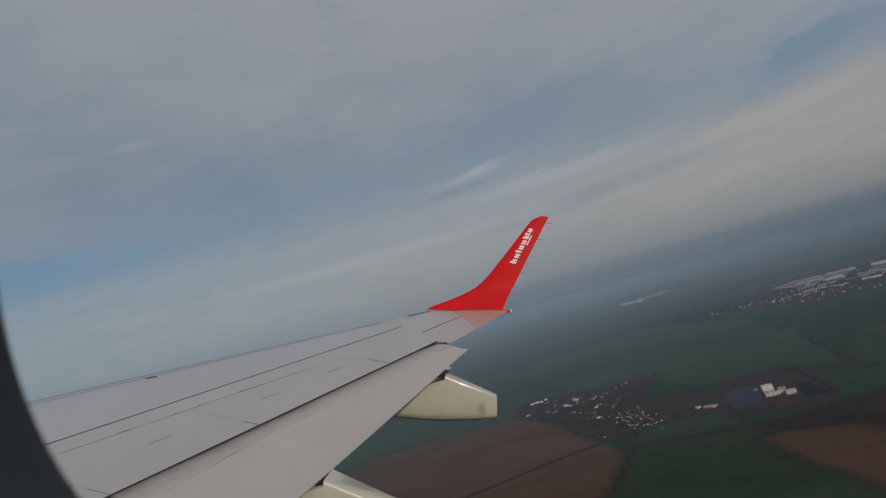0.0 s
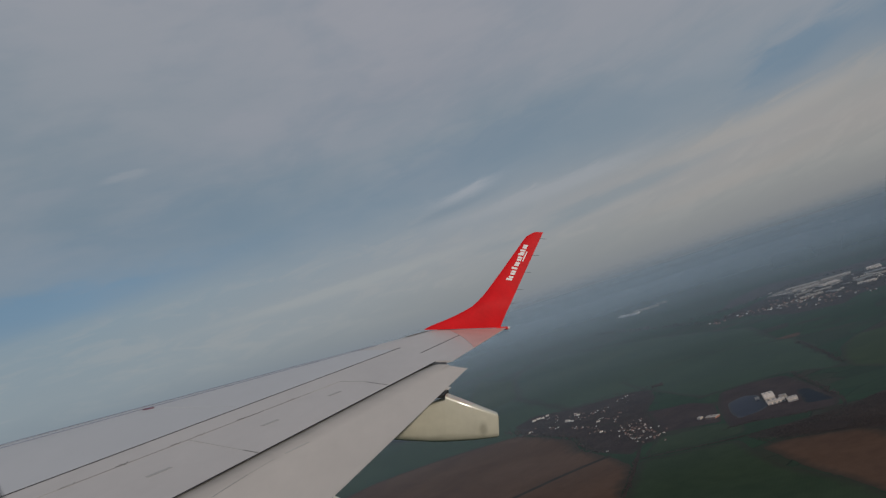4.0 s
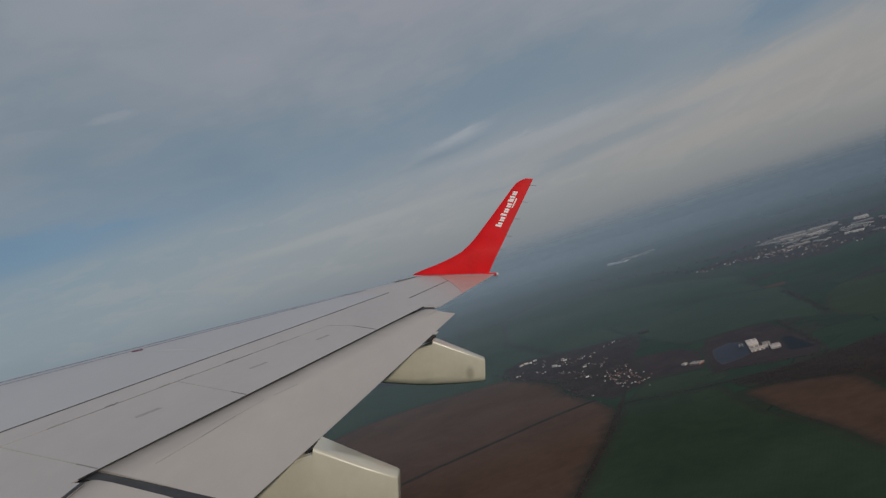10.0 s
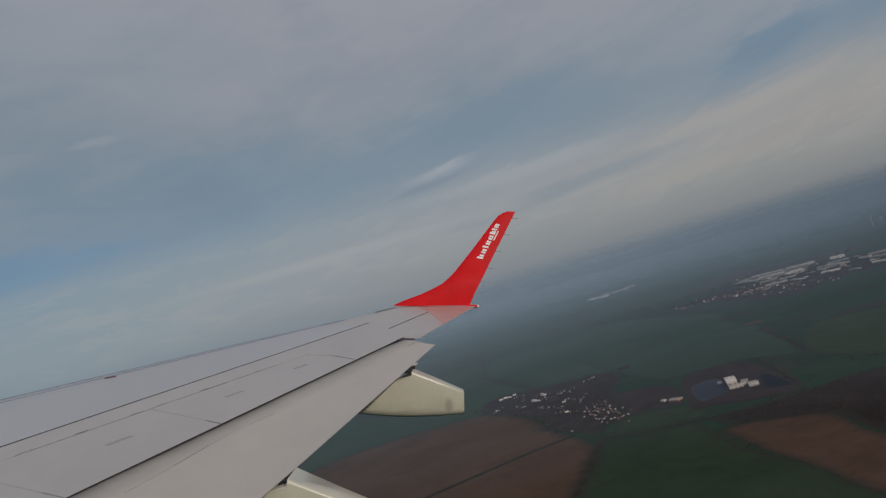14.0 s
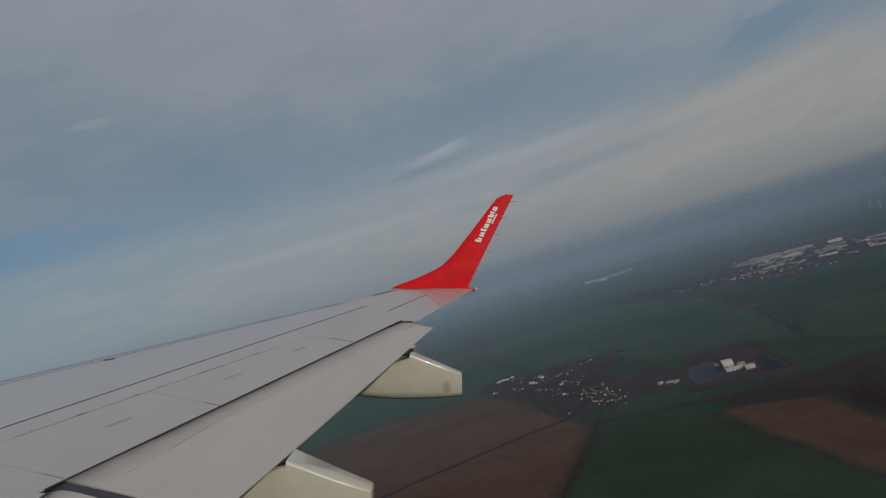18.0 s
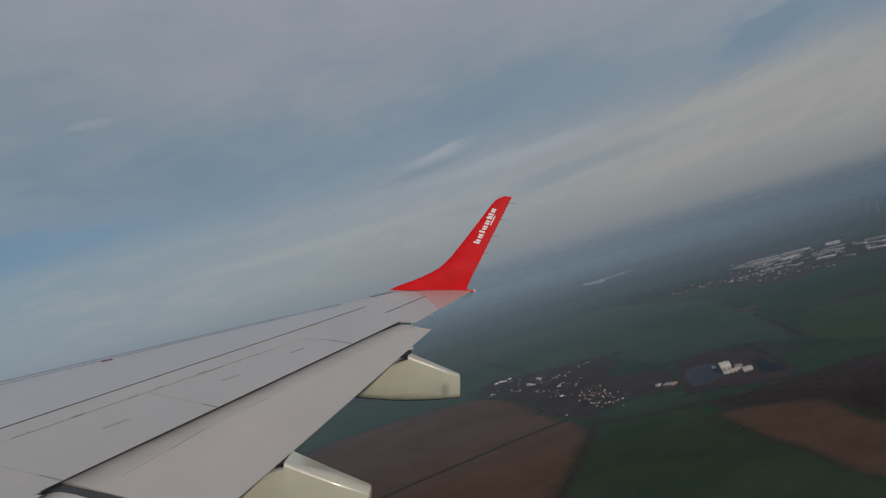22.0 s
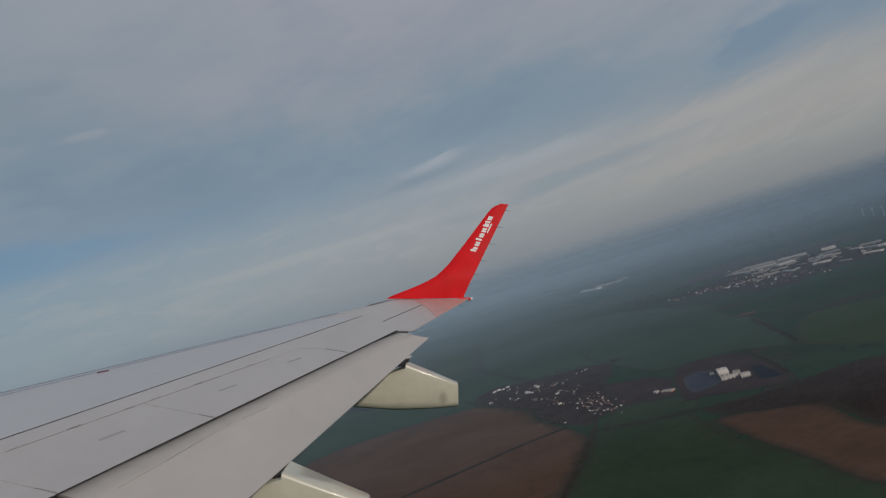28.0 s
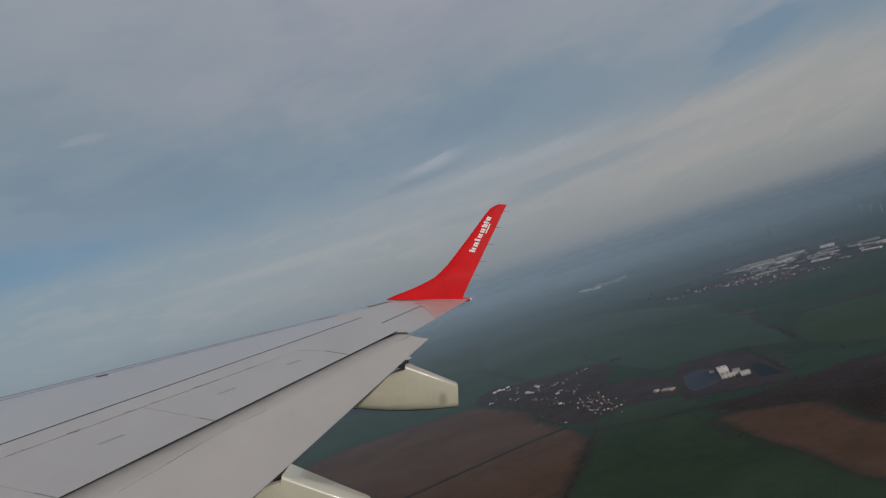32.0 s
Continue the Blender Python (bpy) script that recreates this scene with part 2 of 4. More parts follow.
# ---------------------------------------------------------------- helpers for things
def thing(name, label, category, group="", kind="", at=None):
    ob = new(name)
    ob.empty_display_size = 0.2
    if at is not None:
        ob.matrix_world = at
    return tagged(ob, label, category, group, kind)


def part(name, bm, mat, parent=None, label="", smooth=0.6):
    """Links a bmesh as one mesh object under a thing or a part."""
    bmesh.ops.remove_doubles(bm, verts=bm.verts, dist=1e-5)
    bmesh.ops.recalc_face_normals(bm, faces=bm.faces)
    mesh = bpy.data.meshes.new(name)
    bm.to_mesh(mesh)
    bm.free()
    mesh.materials.append(mat)
    if smooth:
        mesh.shade_smooth()
        mesh.set_sharp_from_angle(angle=smooth)
    ob = new(name, mesh)
    ob.parent = parent
    if label:
        ob["label"] = label
    return ob


def loft(bm, rings, close=True, caps=True):
    """Skins rings of points, all of one length."""
    rows = [[bm.verts.new(p) for p in ring] for ring in rings]
    count = len(rows[0])
    for a, b in zip(rows, rows[1:]):
        for n in range(count if close else count - 1):
            m = (n + 1) % count
            bm.faces.new((a[n], a[m], b[m], b[n]))
    if caps:
        bm.faces.new(rows[0])
        bm.faces.new(rows[-1][::-1])
    return rows


def box(bm, x0, x1, y0, y1, z0, z1, bevel=0.0):
    made = bmesh.ops.create_cube(bm, size=1.0)["verts"]
    for v in made:
        v.co = Vector(((x0 + x1) / 2 + v.co.x * (x1 - x0), (y0 + y1) / 2 + v.co.y * (y1 - y0), (z0 + z1) / 2 + v.co.z * (z1 - z0)))
    if bevel:
        edges = {e for v in made for e in v.link_edges}
        bmesh.ops.bevel(bm, geom=list(edges), offset=bevel, segments=2, affect="EDGES")
    return made


def rod(bm, a, b, r0, r1, sides=6):
    a, b = Vector(a), Vector(b)
    turn = (b - a).to_track_quat("Z", "Y").to_matrix()
    rings = []
    for end, r in ((a, r0), (b, r1)):
        rings.append([end + turn @ Vector((r * math.cos(2 * math.pi * n / sides), r * math.sin(2 * math.pi * n / sides), 0)) for n in range(sides)])
    loft(bm, rings)


def grime_and_shade_front(mat):
    """Brown grime and slot shade, painted along the flap's front, broken up by streaks."""
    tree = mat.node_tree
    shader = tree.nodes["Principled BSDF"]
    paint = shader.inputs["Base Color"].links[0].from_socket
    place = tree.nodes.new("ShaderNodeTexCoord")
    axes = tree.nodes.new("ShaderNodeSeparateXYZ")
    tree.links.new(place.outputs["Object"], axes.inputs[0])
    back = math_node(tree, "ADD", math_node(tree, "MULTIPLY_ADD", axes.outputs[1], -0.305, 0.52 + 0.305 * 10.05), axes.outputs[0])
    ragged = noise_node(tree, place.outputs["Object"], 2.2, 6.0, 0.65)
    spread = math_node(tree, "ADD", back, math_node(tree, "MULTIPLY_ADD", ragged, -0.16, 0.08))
    darkened = ramp_node(tree, math_node(tree, "ADD", spread, 0.2), [(0.19, 0.9), (0.26, 0.60), (0.33, 0.28), (0.48, 0.0)])
    tree.links.new(mix_node(tree, darkened, paint, (0.13, 0.112, 0.095)), shader.inputs["Base Color"])


grime_and_shade_front(FLAP)

# ---------------------------------------------------------------- the aircraft
aircraft = thing("aircraft", "grey and white airliner wing with a red upturned winglet", "aircraft", at=AIRCRAFT)


def wing_z(y):
    """Height of the upper skin: an even rise towards the tip."""
    return -1.681 + 0.087 * y


def lead_x(y):
    return -0.90 - 0.52 * (13.1 - y)


def spoiler_x(y):
    """The line along which the fixed skin ends over the flap."""
    return -0.52 - 0.305 * (10.05 - y)


def flap_x(y):
    return -0.124 - 0.192 * (9.62 - y)


def aileron_x(y):
    return 0.53 - 0.27 * (13.1 - y)


def rear_x(y):
    return aileron_x(y) if y > 9.95 else spoiler_x(y) if y > 4.25 else -2.21


def skin_section(y, x0, x1, thick):
    """A closed section of the wing between two stations of the chord; the nose is round."""
    z = wing_z(y)
    chord = x1 - x0
    top, bottom = [], []
    for s, up, down in ((0.0, -0.052, -0.052), (0.012, -0.032, -0.075), (0.035, -0.016, -0.092), (0.08, -0.003, -0.105), (0.16, 0.004, -0.118),
                        (0.3, 0.004, -0.122), (0.5, 0.0, -0.112), (0.75, 0.0, -0.060), (0.97, 0.0, -0.010), (1.0, 0.0, -0.003)):
        top.append(Vector((x0 + chord * s, y, z + chord * up)))
        bottom.append(Vector((x0 + chord * s, y, z + chord * down * thick)))
    return top + bottom[:0:-1]


bm = bmesh.new()
stations = [-1.0, 0.25, 1.2, 2.4, 3.4, 4.25, 4.2501, 5.5, 7.0, 8.5, 9.95, 9.9501, 10.8, 11.8, 12.6, 13.12]
loft(bm, [skin_section(y, lead_x(y), rear_x(y), 1.0) for y in stations])
wing_skin = part("wing_skin", bm, WING, aircraft, "smooth light grey painted upper wing skin", smooth=0.5)


def flap_section(y, x0, x1, drop, thick):
    z = wing_z(y) - drop
    chord = x1 - x0
    pts = []
    for d, up in ((0.0, -0.050), (0.08, -0.036), (0.16, -0.002), (0.21, 0.015), (0.25, 0.0245), (0.28, 0.028), (0.32, 0.030), (0.37, 0.031), (0.42, 0.030)):
        pts.append(Vector((x0 + d, y, z + up)))
    for s, up in ((0.62, 0.020), (0.82, 0.003), (1.0, -0.006)):
        pts.append(Vector((x0 + chord * s, y, z + up)))
    for s, up in ((1.0, -0.03), (0.7, -0.55), (0.3, -0.95), (0.06, -0.8)):
        pts.append(Vector((x0 + chord * s, y, z + thick * up)))
    return pts


def end_y(x, shift=0.0):
    """The flap's inner end is cut square to its hinge line, so it runs aft and inboard."""
    return 4.46 + shift - 0.447 * (x + 2.3)


def skewed(section, shift):
    """The last section of a flap, slid along the span to follow the cut end."""
    ring = []
    for p in section:
        y = end_y(p.x, shift)
        ring.append(Vector((p.x, y, p.z + 0.087 * (y - p.y))))
    return ring


def outer_end(section):
    ring = []
    for p in section:
        y = 9.62 - 0.40 * (p.x + 0.124)
        ring.append(Vector((p.x, y, p.z + 0.087 * (y - p.y))))
    return ring


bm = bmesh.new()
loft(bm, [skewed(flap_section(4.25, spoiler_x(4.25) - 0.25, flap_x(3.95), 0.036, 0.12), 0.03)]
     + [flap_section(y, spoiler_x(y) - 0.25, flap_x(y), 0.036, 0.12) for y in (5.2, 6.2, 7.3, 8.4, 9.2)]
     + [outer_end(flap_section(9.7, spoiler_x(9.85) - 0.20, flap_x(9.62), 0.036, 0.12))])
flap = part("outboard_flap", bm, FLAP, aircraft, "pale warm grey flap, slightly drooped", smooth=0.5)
bm = bmesh.new()
loft(bm, [flap_section(y, -2.42, flap_x(4.0), 0.02, 0.14) for y in (-0.7, 0.6, 1.8, 3.0)] + [skewed(flap_section(4.0, -2.42, flap_x(4.0), 0.03, 0.14), -0.10)])
part("inboard_flap", bm, FLAP, aircraft, "white inboard flap beside the black seal", smooth=0.5)


def strip(bm, a, b, width, lift=0.003, steps=10, deep=0.006):
    """A narrow band laid on the wing from a to b, given as (x, y)."""
    rings = []
    (ax, ay), (bx, by) = a, b
    side = Vector((-(by - ay), bx - ax)).normalized() * width / 2
    for n in range(steps + 1):
        x, y = ax + (bx - ax) * n / steps, ay + (by - ay) * n / steps
        ring = []
        for sx, h in ((-1, lift), (1, lift), (1, lift - deep), (-1, lift - deep)):
            px, py = x + sx * side.x, y + sx * side.y
            ring.append(Vector((px, py, wing_z(py) + curve_up(px, py) + h)))
        rings.append(ring)
    loft(bm, rings)


def curve_up(x, y):
    """How far the curved skin stands above the even rise."""
    if y > 13.1:
        return 0.0
    chord = rear_x(y) - lead_x(y)
    s = (x - lead_x(y)) / chord
    return chord * float(np.interp(s, (0.0, 0.012, 0.035, 0.08, 0.16, 0.3, 0.5, 1.0), (-0.052, -0.032, -0.016, -0.003, 0.004, 0.004, 0.0, 0.0)))


def seam(name, a, b, width, mat, lift=0.003, parent=wing_skin, label=""):
    bm = bmesh.new()
    strip(bm, a, b, width, lift)
    return part(name, bm, mat, parent, label, smooth=0)


def front_x(y):
    return -1.13 - 0.353 * (11.2 - y)


def hinge_x(y):
    return -1.61 - 0.377 * (8.78 - y)


seam("slat_seam", (front_x(2.0), 2.0), (front_x(11.2), 11.2), 0.0135, SEAL, label="dark seam behind the slats")
seam("aileron_seam", (-0.79, 10.67), (-0.09, 12.98), 0.015, SEAL, label="dark aileron hinge seam")
for y0, y1, wide, mat in ((2.4, 5.2, 0.008, LINE), (5.2, 5.9, 0.010, HINGE), (5.9, 7.0, 0.008, HINGE), (7.0, 7.16, 0.008, HINGE), (7.16, 7.42, 0.009, GRIME), (7.45, 8.2, 0.010, HINGE), (8.2, 8.78, 0.009, LINE)):
    seam("hinge_seam", (hinge_x(y0), y0), (hinge_x(y1), y1), wide, mat)
seam("spoiler_end_seam", (-1.61, 8.78), (-1.30, 8.72), 0.012, FAINT)
seam("spoiler_end_seam", (-1.30, 8.72), (-1.02, 8.50), 0.014, GRIME)
for y0, y1 in ((6.42, 5.98), (4.86, 4.46)):
    a, b = Vector((hinge_x(y0), y0)), Vector((spoiler_x(y1) - 0.01, y1))
    near = a.lerp(b, 0.8)
    seam("spoiler_joint", tuple(a), tuple(near), 0.008, LINE)
    seam("spoiler_joint", tuple(near), tuple(b), 0.009, GRIME if y0 > 6 else HINGE)
seam("spoiler_edge", (spoiler_x(4.3) + 0.004, 4.3), (spoiler_x(9.95) + 0.004, 9.95), 0.006, SEAL, 0.002, label="black spoiler trailing edge seal")
seam("spoiler_edge", (-2.222, 2.2), (-2.222, 4.25), 0.024, SEAL, 0.002)
for y, mat in ((5.27, FAINT), (5.73, GRIME), (6.27, HINGE), (6.55, HINGE), (7.08, GRIME), (7.85, HINGE)):
    x = hinge_x(y)
    bm = bmesh.new()
    strip(bm, (x - 0.020, y - 0.035), (x - 0.004, y + 0.01), 0.010, 0.005, 3, 0.009)
    strip(bm, (x - 0.004, y + 0.01), (x + 0.020, y + 0.04), 0.016, 0.006, 2, 0.009)
    strip(bm, (x + 0.020, y + 0.04), (x + 0.014, y + 0.09), 0.007, 0.005, 2, 0.008)
    part("hinge_fitting", bm, mat, wing_skin, "small grimy spoiler hinge fitting", smooth=0)
for x, y in ((-2.385, 5.55), (-1.93, 6.93), (-1.55, 8.12)):
    seam("stencil", (x - 0.045, y - 0.11), (x + 0.045, y + 0.11), 0.03, FAINT, 0.003)
bm = bmesh.new()
strip(bm, (-3.385, 7.535), (-3.315, 7.625), 0.015, 0.012, 4, 0.02)
part("red_marker", bm, material("red_mark", (0.16, 0.06, 0.09), 0.5, vary=0.2, scale=9), wing_skin, "small dull red marker by the leading edge", smooth=0)
seam("leading_edge_seam", (lead_x(3.0) + 0.52, 3.0), (lead_x(11.5) + 0.22, 11.5), 0.010, EDGE, 0.009)
seam("leading_edge_seam", (lead_x(3.0) + 0.27, 3.0), (lead_x(11.5) + 0.10, 11.5), 0.014, EDGE, 0.010)
seam("tip_light_lens", (lead_x(12.35) + 0.15, 12.35), (lead_x(13.0) + 0.12, 13.0), 0.06, GRIME, 0.014, label="dull grey lamp window in the wing tip's nose")
# slats: the round nose forward of the dark seam, in segments
for y0, y1 in ((1.9, 4.7), (4.712, 7.6), (7.612, 11.0)):
    bm = bmesh.new()
    rings = []
    for n in range(9):
        y = y0 + (y1 - y0) * n / 8
        x0, x1 = lead_x(y), front_x(y) - 0.012
        outer = [Vector((x0 + (rear_x(y) - x0) * 0.05, y, wing_z(y) - 0.105 * (rear_x(y) - x0)))]
        outer += [Vector((x0 - 0.012, y, wing_z(y) - 0.052 * (rear_x(y) - x0)))]
        for k in range(1, 12):
            x = x0 + (x1 - x0) * (k / 11) ** 1.7
            outer.append(Vector((x, y, wing_z(y) + curve_up(x, y) + 0.004)))
        inner = [p + Vector((0.01, 0, -0.010)) for p in outer[::-1]]
        rings.append(outer + inner)
    loft(bm, rings)
    part("slat", bm, SLAT, aircraft, "smooth pale blue grey leading edge slat", smooth=0.6)


# flap details: faint panel line, end seal, track tabs
def on_flap(name, a, b, width, mat, lift=0.004, label="", high=-0.017):
    bm = bmesh.new()
    strip(bm, a, b, width, lift + high, 6)
    return part(name, bm, mat, flap, label, smooth=0)


on_flap("panel_line", (-1.92, 4.55), (-1.80, 5.02), 0.006, LINE, high=-0.0095)
on_flap("panel_line", (-1.80, 5.02), (-1.70, 5.46), 0.007, FAINT, high=-0.0095)
on_flap("panel_line", (-1.70, 5.46), (-1.60, 5.84), 0.007, LINE, high=-0.0095)
on_flap("scuff", (-1.55, 5.97), (-1.43, 6.28), 0.016, LINE, high=-0.0095)
bm = bmesh.new()
profile = ((-2.34, -0.02), (-2.26, 0.004), (-1.9, 0.004), (-1.4, -0.006), (-1.12, -0.03), (-1.12, -0.09), (-1.9, -0.15), (-2.34, -0.12))
loft(bm, [[Vector((x, end_y(x, shift), wing_z(end_y(x, shift)) - 0.02 + z)) for x, z in profile] for shift in (-0.095, 0.025)])
part("end_seal", bm, SEAL, flap, "curved black rubber seal at the flap's end", smooth=0.5)
# black strip stands for the shade in the gap at the flap's outer end
bm = bmesh.new()
loft(bm, [[Vector((x, y, wing_z(y) + z)) for x, z in ((-0.62, -0.008), (-0.40, -0.014), (-0.40, -0.03), (-0.62, -0.03))] for y in (9.80, 9.945)])
part("flap_end_gap", bm, SEAL, flap, "black strip painted as the dark gap at the flap's outer end", smooth=0)


# flap track fairings
def fairing(y, x, z, peak, tab):
    """A deep pod under the flap with a blunt, slanted tail; x and z give its tail's upper corner."""
    bm = bmesh.new()
    rings = []
    e = flap_x(y) - x
    for along, top, low, wide in ((-2.10, 0.02, -0.02, 0.03), (-1.95, 0.05, -0.08, 0.09), (-1.6, 0.07, -0.16, 0.13), (-1.1, 0.09, -0.235, 0.155), (-0.75, 0.11, -0.262, 0.155),
                                  (e - 0.14, peak - 0.08, -0.266, 0.150), (e + 0.032, peak - 0.028, -0.267, 0.156), (e + 0.040, peak + 0.016, -0.268, 0.154), (-0.25, peak * 0.5 - 0.003, -0.258, 0.132), (-0.02, 0.008, -0.238, 0.100), (-0.004, -0.002, -0.23, 0.094),
                                  (0.0, -0.014, -0.222, 0.088)):
        ring = []
        for u, v in ((-1, 0.94), (-0.975, 0.985), (-0.93, 1), (0.93, 1), (0.975, 0.985), (1, 0.94), (1, 0.5), (0.97, 0.22), (0.8, 0.07), (0.45, 0), (-0.45, 0), (-0.8, 0.07), (-0.97, 0.22), (-1, 0.5)):
            ring.append(Vector((x + along, y + wide * u, z + low + (top - low) * v)))
        rings.append(ring)
    loft(bm, rings)
    pod = part("flap_track_fairing", bm, CREAM, aircraft, "cream flap track fairing with a blunt tail", smooth=0.7)
    # black block in the gap under the flap, painted as its shade
    bm = bmesh.new()
    loft(bm, [[Vector((flap_x(y + k) + a, y + k, wing_z(y + k) + b)) for a, b in ((-0.02, -0.046), (0.003, -0.043), (0.038, -0.043), (0.038, -0.072), (-0.02, -0.072))] for k in (-0.06 if y < 6 else -0.125, 0.145)])
    part("gap_block", bm, GAP_SHADE, pod, "black block painted as the dark gap under the flap", smooth=0)
    if tab:
        bm = bmesh.new()
        loft(bm, [[Vector((flap_x(y + k) + a, y + k, wing_z(y + k) + b)) for a, b in ((-0.04, -0.040), (0.030, -0.044), (0.030, -0.052), (-0.04, -0.054))] for k in (0.20, 0.31)])
        part("flap_tab", bm, FLAP, flap, "small square tab on the flap's edge", smooth=0)
    return pod


pod_outer = fairing(8.20, 0.20, -1.25, 0.210, True)
fairing(4.90, -0.46, -1.48, 0.195, False)
# a faint window speck, painted here near the tail of the outer fairing
CREAM_SPECK = CREAM.copy()
CREAM_SPECK.name = "smudged_fairing_paint"
st = CREAM_SPECK.node_tree
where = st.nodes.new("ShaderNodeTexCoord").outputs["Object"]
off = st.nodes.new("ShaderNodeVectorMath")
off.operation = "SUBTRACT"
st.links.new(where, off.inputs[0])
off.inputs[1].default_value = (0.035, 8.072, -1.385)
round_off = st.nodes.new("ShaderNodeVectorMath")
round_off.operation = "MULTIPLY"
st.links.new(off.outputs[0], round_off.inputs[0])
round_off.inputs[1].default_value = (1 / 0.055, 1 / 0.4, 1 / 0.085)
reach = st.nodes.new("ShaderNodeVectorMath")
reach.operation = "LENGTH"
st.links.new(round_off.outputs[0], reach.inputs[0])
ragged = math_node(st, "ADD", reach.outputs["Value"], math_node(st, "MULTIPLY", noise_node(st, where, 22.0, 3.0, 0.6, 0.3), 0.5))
speck = ramp_node(st, math_node(st, "MULTIPLY", ragged, 0.5), [(0.30, 0.42), (0.66, 0.0)])
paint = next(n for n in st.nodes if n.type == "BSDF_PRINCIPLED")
st.links.new(mix_node(st, speck, paint.inputs["Base Color"].links[0].from_socket, (0.13, 0.11, 0.08)), paint.inputs["Base Color"])
pod_outer.data.materials[0] = CREAM_SPECK

# winglet
def winglet_edge(z):
    lead = float(np.interp(z, (-0.52, -0.45, -0.36, -0.27, -0.15, 0.0, 0.3, 0.66, 1.02, 1.09, 1.14), (-0.90, -0.74, -0.49, -0.27, -0.045, 0.13, 0.375, 0.655, 0.93, 1.02, 1.16)))
    trail = float(np.interp(z, (-0.52, -0.3, 1.14), (0.43, 0.53, 1.285)))
    return lead, trail


def winglet_y(z):
    s = min(1.0, max(0.0, (z + 0.52) / 0.7))
    return 13.10 + 0.10 * s * s + max(0.0, z + 0.1) * 0.34


bm = bmesh.new()
rings = []
for z in (-0.53, -0.50, -0.46, -0.41, -0.36, -0.30, -0.23, -0.15, -0.05, 0.06, 0.2, 0.4, 0.6, 0.8, 0.98, 1.06, 1.11, 1.135):
    x0, x1 = winglet_edge(max(z, -0.52))
    y = winglet_y(z)
    chord = x1 - x0
    ring = []
    for s, w in ((0.0, 0.0), (0.03, 0.018), (0.12, 0.035), (0.35, 0.045), (0.7, 0.026), (1.0, 0.004)):
        ring.append(Vector((x0 + chord * s, y - chord * w, z + (0.012 * (1 - s) if z > 1 else 0))))
    for s, w in ((1.0, -0.004), (0.7, -0.026), (0.35, -0.045), (0.12, -0.035), (0.03, -0.018)):
        ring.append(Vector((x0 + chord * s, y - chord * w, z)))
    rings.append(ring)
loft(bm, rings)
winglet = part("winglet", bm, RED, aircraft, "bright red upturned winglet with white lettering", smooth=0.7)
# pale red patch on the tip of the wing
bm = bmesh.new()
pts = [(-0.50, 13.09), (0.52, 13.09), (0.29, 12.22), (-0.035, 11.01), (-0.06, 11.25), (-0.11, 11.6), (-0.19, 12.05), (-0.28, 12.45), (-0.40, 12.85)]
top = [bm.verts.new((x - 0.004, y, wing_z(y) + 0.004)) for x, y in pts]
low = [bm.verts.new((x - 0.004, y, wing_z(y) - 0.002)) for x, y in pts]
bm.faces.new(top)
for n in range(len(pts)):
    m = (n + 1) % len(pts)
    bm.faces.new((top[n], low[n], low[m], top[m]))
part("tip_patch", bm, PALE_RED, wing_skin, "pale red patch at the wing tip", smooth=0)
# a row of plain white bars along the winglet
def on_winglet(along, across, out=0.004):
    """A place on the winglet's inner face: along its length from the root, across from the rear edge, in metres."""
    z = -0.15 + along * 0.905
    x0, x1 = winglet_edge(z)
    x = x1 - across - 0.015
    s = (x - x0) / (x1 - x0)
    w = float(np.interp(s, (0, 0.03, 0.12, 0.35, 0.7, 1.0), (0, 0.018, 0.035, 0.045, 0.026, 0.004)))
    return Vector((x, winglet_y(z) - (x1 - x0) * w - out, z))


def mark(a0, a1, c0, c1, name="lettering_bar"):
    bm = bmesh.new()
    lean = (c1 - c0) * 0.22
    quad = [(a0, c0), (a1, c0), (a1 + lean, c1), (a0 + lean, c1)]
    top = [bm.verts.new(on_winglet(a, c)) for a, c in quad]
    low = [bm.verts.new(on_winglet(a, c, -0.004)) for a, c in quad]
    bm.faces.new(top)
    for n in range(4):
        m = (n + 1) % 4
        bm.faces.new((top[n], low[n], low[m], top[m]))
    part(name, bm, WHITE, winglet, smooth=0)


place = 0.47
for wide, tall in ((0.085, 0.17), (0.085, 0.125), (0.04, 0.17), (0.08, 0.125), (0.085, 0.125), (0.055, 0.16), (0.035, 0.15), (0.075, 0.125)):
    stems = 2 if wide > 0.05 else 1
    for k in range(stems):
        start = place + k * wide * 0.52
        mark(start, start + 0.036, 0.150, 0.150 + (tall if k == 0 else min(tall, 0.125)) * 0.66)
    place += wide + 0.022
mark(0.84, 1.03, 0.105, 0.128, "small_lettering_bar")
# static wicks and the tip lamp
for z in (-0.38, -0.12, 0.12, 0.42, 0.72, 1.02):
    x0, x1 = winglet_edge(z)
    bm = bmesh.new()
    rod(bm, (x1 - 0.02, winglet_y(z), z), (x1 + 0.11, winglet_y(z) - 0.01, z - 0.012), 0.004, 0.002)
    part("static_wick", bm, SEAL, winglet, "thin black static wick")
for y in (12.45, 12.75, 13.0):
    bm = bmesh.new()
    rod(bm, (aileron_x(y) - 0.02, y, wing_z(y) - 0.02), (aileron_x(y) + 0.12, y, wing_z(y) - 0.05), 0.005, 0.003)
    part("static_wick", bm, SEAL, wing_skin, "thin black static wick")
bm = bmesh.new()
rod(bm, (0.36, 13.11, -0.545), (0.56, 13.11, -0.545), 0.03, 0.024, 10)
lamp_body = part("tip_light", bm, RED, winglet, "red tip lamp housing")
bm = bmesh.new()
